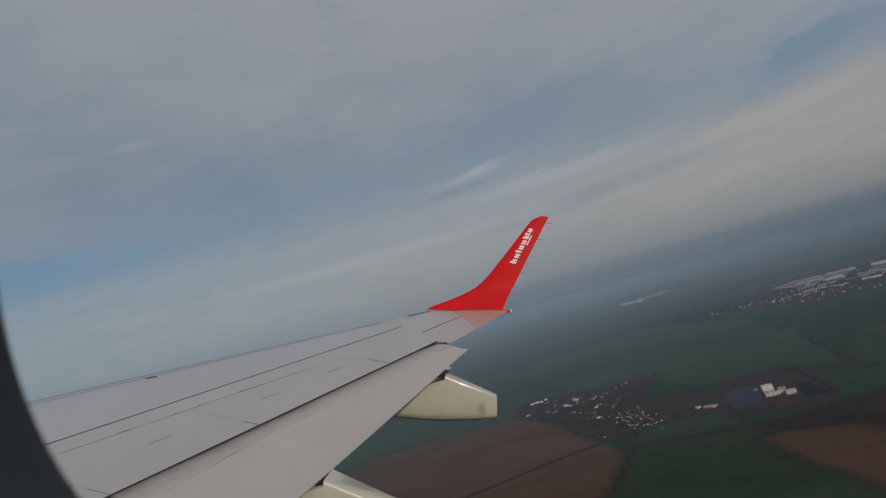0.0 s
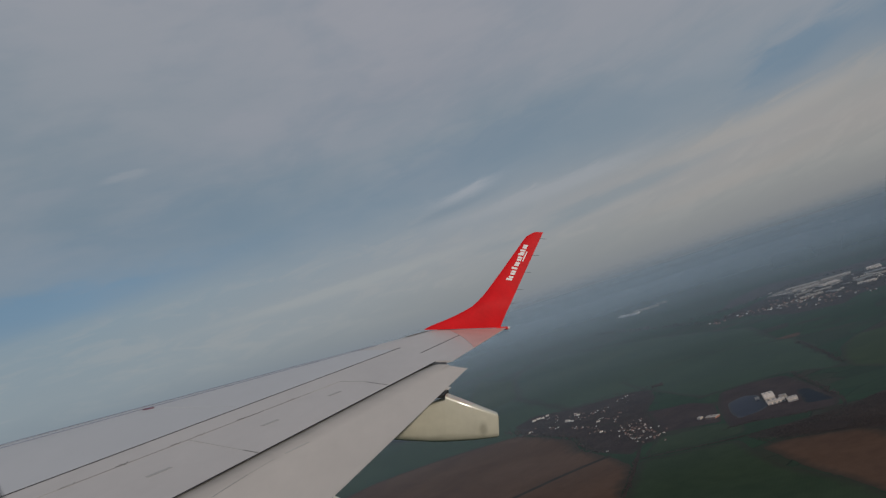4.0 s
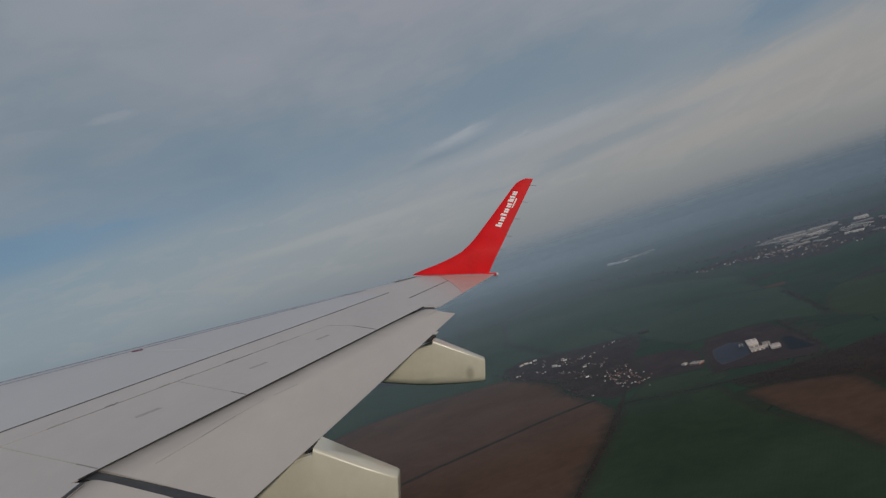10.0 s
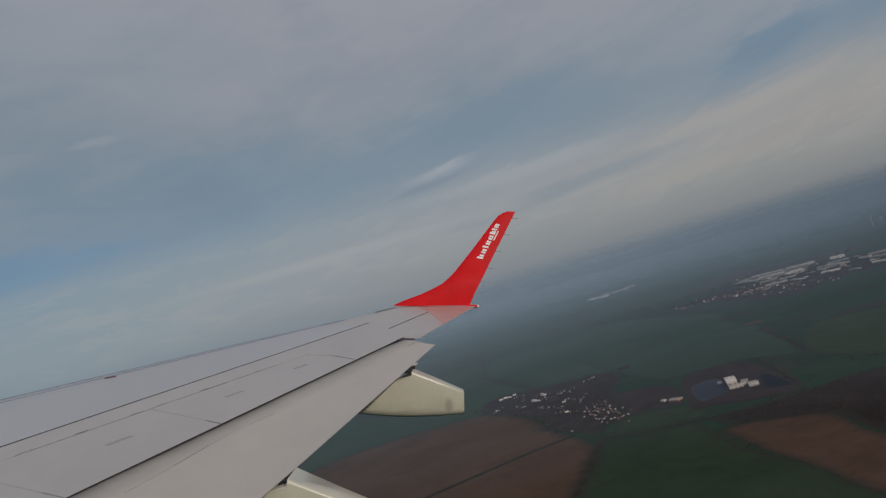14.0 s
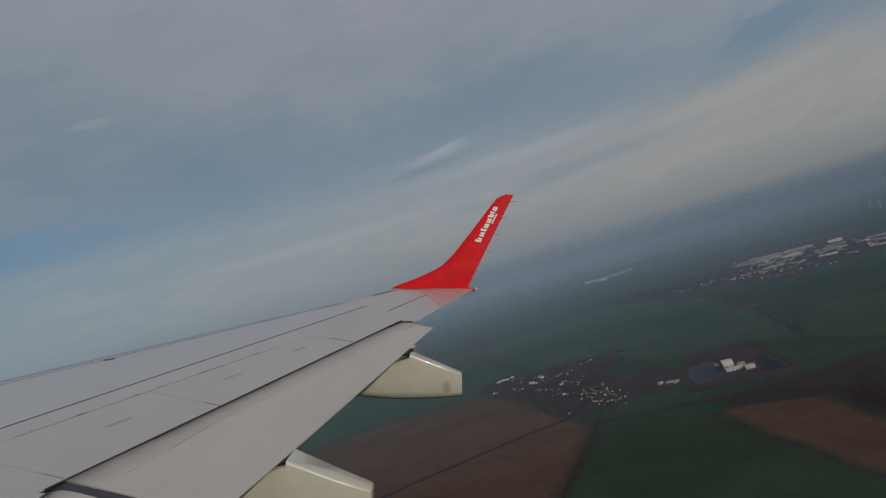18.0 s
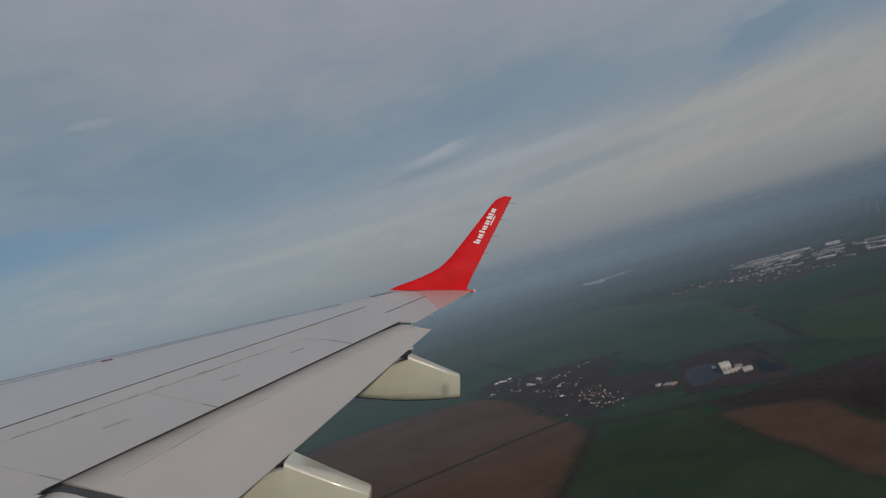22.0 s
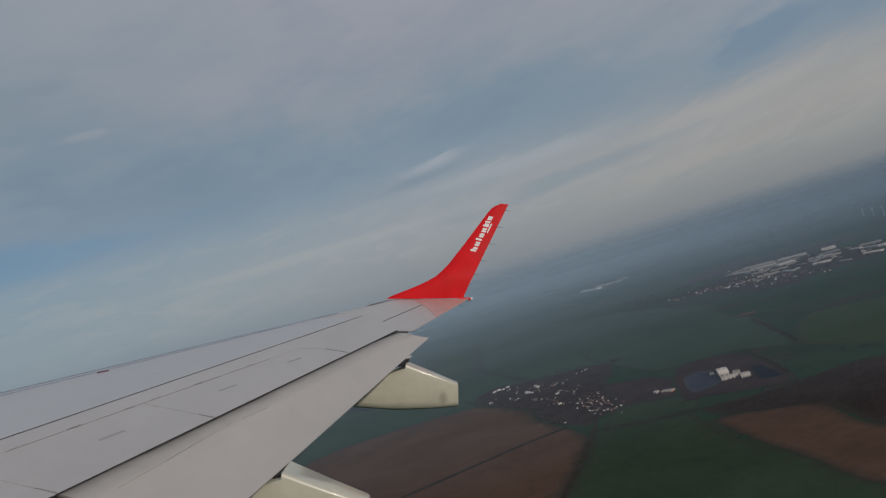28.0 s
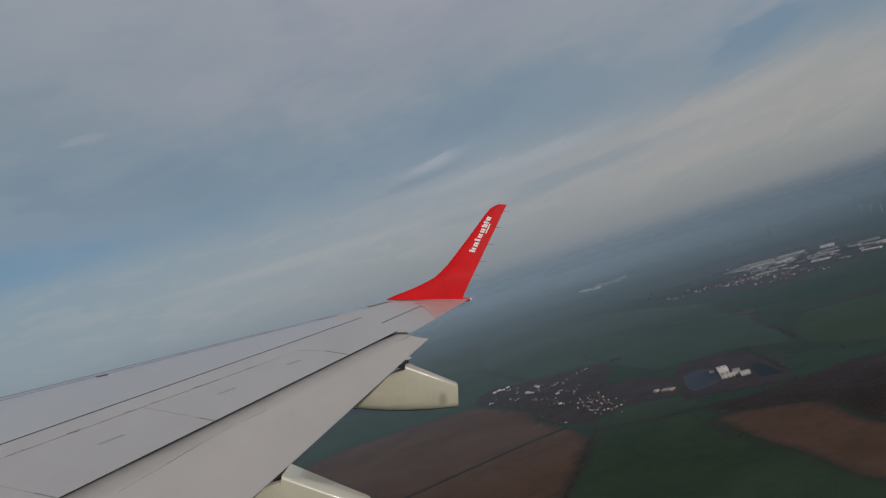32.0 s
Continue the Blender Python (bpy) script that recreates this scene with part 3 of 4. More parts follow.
bmesh.ops.create_uvsphere(bm, u_segments=10, v_segments=8, radius=0.026, matrix=Matrix.Translation((0.57, 13.11, -0.545)))
part("lens", bm, WHITE, lamp_body, "clear white lens")

# fuselage with the cabin window
BODY_Y, BODY_Z, RADIUS = -1.20, -0.18, 1.50


def body_point(x, angle, r=RADIUS):
    return Vector((x, BODY_Y + r * math.cos(angle), BODY_Z + r * math.sin(angle)))


def window_ring(y, half_x, half_z, corner, count=160):
    """A rounded opening, and the matching place on a square round it."""
    ring = []
    for n in range(count):
        a = 2 * math.pi * (n + 0.5) / count
        c, s = math.cos(a), math.sin(a)
        k = (abs(c) ** corner + abs(s) ** corner) ** (-1 / corner)
        ring.append(Vector((WINDOW_X + half_x * c * k, y, WINDOW_Z + half_z * s * k)))
    return ring


WINDOW_X, WINDOW_Z = 0.043, 0.12
bm = bmesh.new()
loft(bm, [window_ring(0.06, 0.43, 0.43, 8), window_ring(0.08, 0.35, 0.34, 3.4), window_ring(0.13, 0.31, 0.30, 3.2), window_ring(0.24, 0.295, 0.285, 3.0),
          window_ring(0.285, 0.287, 0.277, 3.0), window_ring(0.29, 0.43, 0.43, 8)], caps=False)
part("cabin_window", bm, LINING, aircraft, "dark rounded cabin window surround", smooth=0.7)
bm = bmesh.new()
xs = [-9.5, -3.0, -1.2, -0.40, 0.44, 1.5, 3.0, 6.0]
angles = [radians(a) for a in (-6, 29, *range(36, 346, 8), 350)]
grid = [[bm.verts.new(body_point(x, a)) for a in angles] for x in xs]
for i in range(len(xs) - 1):
    for j in range(len(angles)):
        k = (j + 1) % len(angles)
        if i == 3 and j == 0:
            continue
        bm.faces.new((grid[i][j], grid[i + 1][j], grid[i + 1][k], grid[i][k]))
for row in (grid[0], grid[-1]):
    bm.faces.new(row)
part("fuselage", bm, BODY, aircraft, "white painted fuselage section", smooth=0.9)

# ---------------------------------------------------------------- the land below
def land_material(name, colours, cell, rough=0.95, furrow=0.0, angle=0.0, blotch=0.25):
    """Earth or crops: drifting tone, fine mottling and, on ploughland, faint furrows."""
    m = bpy.data.materials.new(name)
    m.use_nodes = True
    tree = m.node_tree
    shader = tree.nodes["Principled BSDF"]
    geo = tree.nodes.new("ShaderNodeNewGeometry")
    turn = tree.nodes.new("ShaderNodeMapping")
    turn.inputs["Rotation"].default_value = (0, 0, angle)
    tree.links.new(geo.outputs["Position"], turn.inputs[0])
    wide = noise_node(tree, turn.outputs[0], 1 / cell, 4.0, 0.6, 0.4)
    fine = noise_node(tree, turn.outputs[0], 9 / cell, 5.0, 0.65)
    both = math_node(tree, "ADD", math_node(tree, "MULTIPLY", wide, 0.65), math_node(tree, "MULTIPLY", fine, 0.35))
    if furrow:
        wave = tree.nodes.new("ShaderNodeTexWave")
        wave.inputs["Scale"].default_value, wave.inputs["Distortion"].default_value = furrow, 2.0
        tree.links.new(turn.outputs[0], wave.inputs["Vector"])
        both = math_node(tree, "ADD", both, math_node(tree, "MULTIPLY_ADD", wave.outputs["Fac"], 0.03, -0.015))
    col = ramp_node(tree, both, [(0.5 - blotch / 2, colours[0]), (0.5, colours[1]), (0.5 + blotch / 2, colours[2])])
    # rough grass and bare earth creep in along the edge of the field
    edge = tree.nodes.new("ShaderNodeAttribute")
    edge.attribute_name = "verge"
    creep = math_node(tree, "ADD", edge.outputs["Fac"], math_node(tree, "MULTIPLY_ADD", fine, 0.7, -0.35))
    col = mix_node(tree, ramp_node(tree, creep, [(0.05, 0.75), (0.75, 0.0)]), col, (0.038, 0.037, 0.031))
    tree.links.new(col, shader.inputs["Base Color"])
    shader.inputs["Roughness"].default_value = rough
    shader.inputs["Specular IOR Level"].default_value = 0.1
    return m


def patchwork():
    """Far farmland: cells of winter green, stubble and bare earth between dark hedges."""
    m = bpy.data.materials.new("farmland")
    m.use_nodes = True
    tree = m.node_tree
    shader = tree.nodes["Principled BSDF"]
    geo = tree.nodes.new("ShaderNodeNewGeometry")
    turn = tree.nodes.new("ShaderNodeMapping")
    turn.inputs["Rotation"].default_value, turn.inputs["Scale"].default_value = (0, 0, 0.35), (0.0022, 0.0040, 0.0)
    tree.links.new(geo.outputs["Position"], turn.inputs[0])
    cells = tree.nodes.new("ShaderNodeTexVoronoi")
    tree.links.new(turn.outputs[0], cells.inputs["Vector"])
    pick = tree.nodes.new("ShaderNodeSeparateColor")
    tree.links.new(cells.outputs["Color"], pick.inputs[0])
    kinds = ramp_node(tree, pick.outputs[0], [(0.0, (0.028, 0.058, 0.036)), (0.35, (0.036, 0.066, 0.040)), (0.6, (0.032, 0.052, 0.036)), (0.75, (0.038, 0.056, 0.038)), (1.0, (0.050, 0.050, 0.040))])
    edges = tree.nodes.new("ShaderNodeTexVoronoi")
    edges.feature = "DISTANCE_TO_EDGE"
    tree.links.new(turn.outputs[0], edges.inputs["Vector"])
    hedge = ramp_node(tree, edges.outputs["Distance"], [(0.008, 1.0), (0.018, 0.0)])
    hedge_on = math_node(tree, "MULTIPLY", hedge, math_node(tree, "GREATER_THAN", noise_node(tree, geo.outputs["Position"], 0.004, 2.0), 0.5))
    mottled = noise_node(tree, geo.outputs["Position"], 0.02, 6.0, 0.65)
    tone = mix_node(tree, math_node(tree, "MULTIPLY", ramp_node(tree, mottled, [(0.4, 0.0), (0.7, 1.0)]), 0.35), kinds, (0.022, 0.034, 0.026))
    tree.links.new(mix_node(tree, hedge_on, tone, (0.024, 0.034, 0.027)), shader.inputs["Base Color"])
    shader.inputs["Roughness"].default_value = 1.0
    shader.inputs["Specular IOR Level"].default_value = 0.05
    return m


FARM = patchwork()
CROP = land_material("winter_crop", ((0.026, 0.045, 0.026), (0.034, 0.054, 0.031), (0.043, 0.063, 0.037)), 160, furrow=0.09, angle=0.5)
CROP_PALE = land_material("pale_crop", ((0.031, 0.056, 0.038), (0.038, 0.066, 0.043), (0.048, 0.075, 0.049)), 200, furrow=0.06, angle=1.1)
CROP_MID = land_material("mid_crop", ((0.029, 0.049, 0.025), (0.036, 0.057, 0.028), (0.045, 0.065, 0.033)), 180, furrow=0.07, angle=0.8)
TRACK_PALE = land_material("pale_track", ((0.07, 0.058, 0.048), (0.09, 0.075, 0.06), (0.11, 0.09, 0.075)), 30)
PLOUGH = land_material("ploughed_earth", ((0.082, 0.047, 0.033), (0.100, 0.058, 0.040), (0.116, 0.069, 0.049)), 130, furrow=0.10, angle=-0.4)
PLOUGH_DARK = land_material("dark_earth", ((0.030, 0.022, 0.020), (0.041, 0.030, 0.027), (0.057, 0.040, 0.034)), 90)
SCRUB = land_material("scrub", ((0.031, 0.022, 0.022), (0.042, 0.030, 0.030), (0.057, 0.040, 0.039)), 40)
BLUE = land_material("blue_panels", ((0.015, 0.018, 0.034), (0.019, 0.023, 0.044), (0.024, 0.029, 0.053)), 40, rough=0.5, furrow=0.5)
YARD = land_material("factory_yard", ((0.039, 0.027, 0.029), (0.050, 0.035, 0.036), (0.066, 0.044, 0.042)), 40)
NAVY = land_material("navy_field", ((0.014, 0.018, 0.028), (0.017, 0.022, 0.034), (0.021, 0.026, 0.040)), 60)
DIRT = land_material("track_dirt", ((0.026, 0.024, 0.020), (0.036, 0.031, 0.026), (0.048, 0.040, 0.034)), 30)
ASPHALT = land_material("asphalt", ((0.085, 0.085, 0.085), (0.10, 0.10, 0.10), (0.12, 0.118, 0.115)), 40)
LEAF = material("bare_trees", (0.062, 0.045, 0.043), 0.95, vary=0.25, scale=0.05)
LEAF_DARK = material("dark_wood", (0.056, 0.042, 0.039), 0.95, vary=0.25, scale=0.05)
CONCRETE = land_material("works_concrete", ((0.17, 0.145, 0.13), (0.24, 0.205, 0.18), (0.31, 0.265, 0.235)), 26)
WALL_DULL = material("dull_house_wall", (0.22, 0.165, 0.145), 0.85, vary=0.25, scale=0.4, island=True)
WALL = material("house_wall", (0.72, 0.68, 0.63), 0.85, vary=0.1, scale=0.4, island=True)
TILE_RED = material("roof_tile_red", (0.19, 0.098, 0.080), 0.85, vary=0.2, scale=0.5, island=True)
TILE_GREY = material("roof_tile_grey", (0.13, 0.12, 0.115), 0.8, vary=0.2, scale=0.5, island=True)
SHEET = material("white_sheet_metal", (0.78, 0.74, 0.70), 0.6, vary=0.08, scale=0.08, island=True)
SHEET_GREY = material("grey_sheet_metal", (0.27, 0.255, 0.25), 0.6, vary=0.12, scale=0.08, island=True)
SHEET_TAN = material("tan_sheet_metal", (0.36, 0.305, 0.265), 0.7, vary=0.15, scale=0.08, island=True)
SHEET_WARM = material("weathered_white_sheet", (0.66, 0.56, 0.49), 0.6, vary=0.16, scale=0.12, island=True)
BRICK = material("brick_red_wall", (0.34, 0.15, 0.10), 0.85, vary=0.2, scale=0.2)
STEEL = material("turbine_white", (0.55, 0.56, 0.57), 0.5, vary=0.04, scale=0.3)

bm = bmesh.new()
rings = []
for r in (1.0, 300, 700, 1200, 2000, 3200, 5000, 8000, 14000):
    rings.append([Vector((r * math.cos(2 * math.pi * n / 72), r * math.sin(2 * math.pi * n / 72), 0)) for n in range(72)])
loft(bm, rings, caps=False)
bm.faces.new([v for v in bm.verts if v.co.length < 1.5])
ground = part("ground", bm, FARM, smooth=0)
tagged(ground, "flat winter farmland in green and brown patches", "ground", kind="structure")
for f in ground.data.polygons:
    if f.normal.z < 0:
        f.flip()


def rounded(points, steps=5, cut=0.22, wobble=6.0, seed=1):
    """The outline of a field: corners softened, edges slightly uneven."""
    rng = random.Random(seed)
    pts = [Vector(p) for p in points]
    outline = []
    for n, p in enumerate(pts):
        a, b = pts[n - 1], pts[(n + 1) % len(pts)]
        start, end = p.lerp(a, min(cut, 14 / max(1, (a - p).length))), p.lerp(b, min(cut, 14 / max(1, (b - p).length)))
        for k in range(steps + 1):
            t = k / steps
            outline.append((1 - t) ** 2 * start + 2 * t * (1 - t) * p + t * t * end)
        far = b.lerp(p, min(cut, 14 / max(1, (b - p).length)))
        for k in range(1, 6):
            q = end.lerp(far, k / 6)
            outline.append(q + Vector((rng.uniform(-1, 1), rng.uniform(-1, 1))) * wobble * 0.5)
    return outline


def field(name, points, mat, label, level=0.3, wobble=6.0, seed=1):
    outline = [Vector((p.x, p.y)) for p in rounded(points, wobble=wobble * 0.5, seed=seed)]
    count = len(outline)
    ends = np.array([tuple(p) for p in outline])
    nexts = np.roll(ends, -1, axis=0)

    def from_edge(spots):
        """How far each spot lies from the outline, in metres."""
        way, off = nexts - ends, spots[:, None] - ends
        t = np.clip((off * way).sum(2) / np.maximum((way * way).sum(1), 1e-9), 0, 1)
        return np.sqrt(((off - t[..., None] * way) ** 2).sum(2)).min(1)

    span = float(np.sqrt(np.ptp(ends[:, 0]) * np.ptp(ends[:, 1])))
    step = max(6.0, span / 26)
    spread = random.Random(seed)
    inner = np.array([(x + spread.uniform(-2, 2), y + spread.uniform(-2, 2)) for x in np.arange(ends[:, 0].min(), ends[:, 0].max(), step) for y in np.arange(ends[:, 1].min(), ends[:, 1].max(), step)])
    inner = inner[from_edge(inner) > step * 0.35]
    spots, _, faces, *_ = delaunay_2d_cdt(outline + [Vector(p) for p in inner], [], [list(range(count))], 1, 1e-4)
    deep = from_edge(np.array([tuple(p) for p in spots])) / min(14.0, span * 0.06)
    bm = bmesh.new()
    depth = bm.verts.layers.float.new("verge")
    top = [bm.verts.new((p.x, p.y, level * 0.2)) for p in spots]
    for v, d in zip(top, deep):
        v[depth] = min(1.0, d)
    for f in faces:
        bm.faces.new([top[n] for n in f])
    rim = [e for e in bm.edges if e.is_boundary]
    walls = bmesh.ops.extrude_edge_only(bm, edges=rim)["geom"]
    for v in walls:
        if isinstance(v, bmesh.types.BMVert):
            v.co.z = -0.02
    bmesh.ops.delete(bm, geom=[v for v in bm.verts if not v.link_faces], context="VERTS")
    return tagged(part(name, bm, mat, smooth=0), label, "field", kind="structure")


field("field", [(-352, 1230), (-304, 1327), (-259, 1364), (-175, 1382), (-90, 1384), (6, 1368), (51, 1276), (83, 1188), (84, 1100), (102, 1043), (115, 996), (124, 943), (104, 879), (82, 818), (55, 751), (31, 690), (-24, 568), (-354, 720)], PLOUGH, "brown ploughed field crossed by a dark track", 0.30, seed=2)
field("field", [(137, 950), (197, 924), (247, 903), (240, 828), (241, 768), (254, 712), (264, 675), (266, 607), (269, 573), (280, 555), (282, 517), (280, 440), (40, 470), (-8, 585), (38, 690), (62, 751), (90, 818), (112, 879)], CROP, "dark green winter crop beside the ploughed field", 0.34, seed=3)
field("field", [(250, 845), (274, 848), (297, 834), (341, 805), (350, 780), (341, 709), (348, 668), (372, 644), (406, 620), (451, 590), (487, 565), (490, 469), (466, 465), (430, 478), (380, 492), (330, 520), (283, 555), (269, 573), (266, 607), (264, 675), (256, 721)], PLOUGH, "brown ploughed field at the edge of the wood", 0.38, seed=4)
field("field", [(252, 905), (300, 906), (376, 901), (432, 915), (489, 897), (545, 930), (601, 860), (653, 885), (731, 1010), (787, 940), (840, 800), (780, 640), (690, 440), (500, 440), (490, 469), (487, 565), (451, 590), (372, 650), (345, 690), (350, 780), (297, 834)], PLOUGH_DARK, "dark earth with scattered scrub", 0.26, seed=5)
field("field", [(283, 555), (330, 520), (380, 492), (400, 400), (290, 380), (280, 440)], SCRUB, "dark scrubby field", 0.42, seed=6)
field("field", [(183, 1032), (245, 1013), (279, 975), (262, 926), (200, 937), (144, 964)], CROP, "narrow green strip under the village", 0.36, wobble=3, seed=16)
field("factory_yard", [(319, 1185), (363, 1192), (413, 1167), (409, 1095), (395, 953), (373, 914), (329, 929), (282, 960), (258, 966), (285, 1094)], YARD, "dark brown yard round the white factory", 0.46, wobble=4, seed=7)
field("field", [(302, 1100), (332, 1115), (344, 1092), (331, 1016), (311, 1000), (280, 996), (286, 1045)], BLUE, "flat dark blue panel field beside the white factory", 0.56, wobble=3, seed=19)
field("field", [(381, 1050), (395, 1044), (385, 944), (356, 965)], NAVY, "dull blue grey yard behind the factory", 0.60, wobble=3, seed=23)
field("field", [(212, 1223), (231, 1204), (272, 1184), (290, 1125), (262, 1007), (228, 1034), (189, 1054), (200, 1120)], YARD, "dull red brown field between village and barn", 0.48, wobble=4, seed=15)
field("field", [(490, 1130), (535, 1230), (599, 1300), (706, 1262), (740, 1130), (689, 1000), (610, 900), (520, 935), (478, 1079)], CROP_MID, "green crop behind the dark earth", 0.30, seed=8)
field("field", [(290, 1200), (420, 1180), (478, 1085), (505, 1200), (540, 1360), (560, 1460), (420, 1640), (240, 1600), (250, 1440)], CROP_PALE, "broad green field behind the village", 0.22, seed=9)
field("field", [(33, 1861), (110, 1480), (240, 1400), (400, 1420), (530, 1400), (600, 1780), (477, 2181), (206, 2600), (60, 2400)], CROP_PALE, "wide blue green field beyond the village", 0.18, seed=10)
field("field", [(-352, 1230), (-350, 1790), (-255, 1765), (-164, 1650), (-140, 2350), (60, 2350), (33, 1861), (110, 1480), (20, 1350), (-90, 1370), (-175, 1368), (-304, 1315)], CROP_PALE, "wide teal green field beyond the ploughed earth", 0.12, seed=25)
field("field", [(540, 1510), (590, 1500), (575, 1462), (548, 1470)], PLOUGH, "small brown patch between green fields", 0.44, wobble=4, seed=11)
field("field", [(703, 2319), (840, 2560), (1000, 2700), (1113, 2480), (1250, 2350), (1240, 2180), (1120, 2190), (1040, 2310), (839, 2330)], YARD, "brown strip behind the industrial town", 0.24, seed=12)
field("field", [(-347, 2500), (-134, 2412), (-164, 1649), (-253, 1763), (-353, 1923)], NAVY, "dark blue grey field near the turbines", 0.26, seed=13)
field("field", [(-508, 1590), (-455, 1543), (-351, 1476), (-339, 1298), (-343, 1104), (-424, 1192)], CROP, "green field under the wind turbines", 0.20, seed=14)
field("field", [(-543, 1887), (-469, 1880), (-364, 1780), (-351, 1480), (-455, 1546)], YARD, "brown field round the wind turbines", 0.28, seed=24)
field("field", [(-61, 2576), (54, 2281), (39, 1875), (-55, 1785), (-95, 2069)], CROP_MID, "brighter green field in the haze", 0.28, seed=20)
field("village_green", [(6, 1468), (50, 1520), (120, 1462), (188, 1448), (235, 1436), (262, 1400), (250, 1322), (212, 1220), (196, 1075), (182, 1028), (155, 1020), (135, 990), (110, 1040), (90, 1100), (88, 1199), (54, 1278), (15, 1360)], SCRUB, "dark gardens and yards of the village", 0.52, seed=17)
field("field", [(603, 2093), (738, 2194), (827, 2264), (1040, 2283), (1115, 2157), (1140, 1956), (1013, 1751), (944, 1740), (849, 1749), (771, 1677), (693, 1770), (675, 2022)], SCRUB, "dark built-up ground of the town", 0.28, seed=18)

field("works_yard", [(831, 2274), (878, 2159), (912, 2120), (946, 2150), (985, 2140), (1060, 2190), (1057, 2244), (980, 2290), (899, 2332)], CONCRETE, "pale concrete yards round the works halls", 0.50, wobble=8, seed=26)


def ribbon(name, points, width, mat, label, level, category="road"):
    bm = bmesh.new()
    pts = [Vector(p) for p in points]
    smooth_pts = []
    for n in range(len(pts) - 1):
        p0, p1, p2, p3 = pts[max(0, n - 1)], pts[n], pts[n + 1], pts[min(len(pts) - 1, n + 2)]
        for k in range(8):
            t = k / 8
            smooth_pts.append(0.5 * (2 * p1 + (p2 - p0) * t + (2 * p0 - 5 * p1 + 4 * p2 - p3) * t * t + (3 * p1 - p0 - 3 * p2 + p3) * t ** 3))
    smooth_pts.append(pts[-1])
    rings = []
    for n, p in enumerate(smooth_pts):
        ahead = (smooth_pts[min(n + 1, len(smooth_pts) - 1)] - smooth_pts[max(n - 1, 0)]).normalized()
        side = Vector((-ahead.y, ahead.x)) * width / 2
        rings.append([Vector((*(p - side), level * 0.2)), Vector((*(p + side), level * 0.2)), Vector((*(p + side), -0.02)), Vector((*(p - side), -0.02))])
    loft(bm, rings)
    depth = bm.verts.layers.float.new("verge")
    for v in bm.verts:
        v[depth] = 0.7
    return tagged(part(name, bm, mat, smooth=0), label, category, kind="structure")


ribbon("farm_track", [(-234, 852), (-142, 908), (-100, 931), (-58, 951), (-13, 972), (34, 994), (79, 1011), (112, 1020)], 10, DIRT, "dark farm track across ploughed earth", 0.62)
ribbon("village_road", [(-40, 520), (-12, 585), (35, 690), (59, 751), (86, 818), (108, 879), (137, 966), (158, 1050), (160, 1140), (150, 1210), (100, 1300), (40, 1400)], 5, DIRT, "narrow dark lane into the village", 0.66)
ribbon("country_road", [(137, 958), (199, 932), (257, 910), (296, 903), (344, 872), (376, 905), (395, 953)], 4, DIRT, "country lane past the barn", 0.70)
ribbon("wood_track", [(512, 740), (507, 700), (500, 635), (493, 554), (491, 480)], 6, TRACK_PALE, "pale dirt track at the edge of the wood", 0.74)
MOTORWAY = [(640, 330), (683, 406), (716, 470), (742, 520), (789, 622), (830, 708), (899, 851), (965, 990), (1019, 1135), (1074, 1300), (1113, 1450), (1138, 1620), (1120, 1800)]
ribbon("motorway", MOTORWAY, 17, ASPHALT, "pale grey dual carriageway running to the horizon", 0.55)
ribbon("median", MOTORWAY, 2.4, SCRUB, "dark planted median of the motorway", 0.75)

# the bridge over the motorway
bridge = thing("road_bridge", "pale concrete road bridge over the motorway", "bridge", at=pose(830, 708, 0, 0, 0, -30) @ Matrix.Scale(0.6, 4))
bm = bmesh.new()
box(bm, -38, 38, -4, 4, 6.4, 7.4, 0.15)
part("deck", bm, ASPHALT, bridge)
for y in (-3.8, 3.8):
    bm = bmesh.new()
    box(bm, -38, 38, y - 0.2, y + 0.2, 7.3, 8.4, 0.05)
    part("parapet", bm, SHEET_GREY, bridge)
for x in (-16, 0, 16):
    bm = bmesh.new()
    box(bm, x - 0.6, x + 0.6, -3, 3, 0, 6.6, 0.1)
    part("pier", bm, SHEET_GREY, bridge)


# ---------------------------------------------------------------- trees, as uneven clumps
def clumps(name, spots, mat, label, seed):
    """Many small, ragged crowns on short trunks, in one mesh."""
    rng = random.Random(seed)
    verts, faces = [], []
    for x, y, size in spots:
        for _ in range(rng.randint(2, 4)):
            cx, cy = x + rng.gauss(0, size * 0.35), y + rng.gauss(0, size * 0.35)
            cz, r = size * rng.uniform(0.45, 0.8), size * rng.uniform(0.28, 0.5)
            base = len(verts)
            for k in range(5):
                a = 2 * math.pi * k / 5 + rng.uniform(-0.4, 0.4)
                d = r * rng.uniform(0.6, 1.15)
                verts.append((cx + d * math.cos(a), cy + d * math.sin(a), max(0.1, cz + rng.uniform(-0.4, 0.4) * r)))
            verts.append((cx + rng.uniform(-0.3, 0.3) * r, cy, cz + r * rng.uniform(0.7, 1.2)))
            verts.append((cx, cy, 0.0))
            for k in range(5):
                faces.append((base + k, base + (k + 1) % 5, base + 5))
                faces.append((base + (k + 1) % 5, base + k, base + 6))
    mesh = bpy.data.meshes.new(name)
    mesh.from_pydata(verts, [], faces)
    mesh.materials.append(mat)
    return tagged(new(name, mesh), label, "trees", kind="stuff")


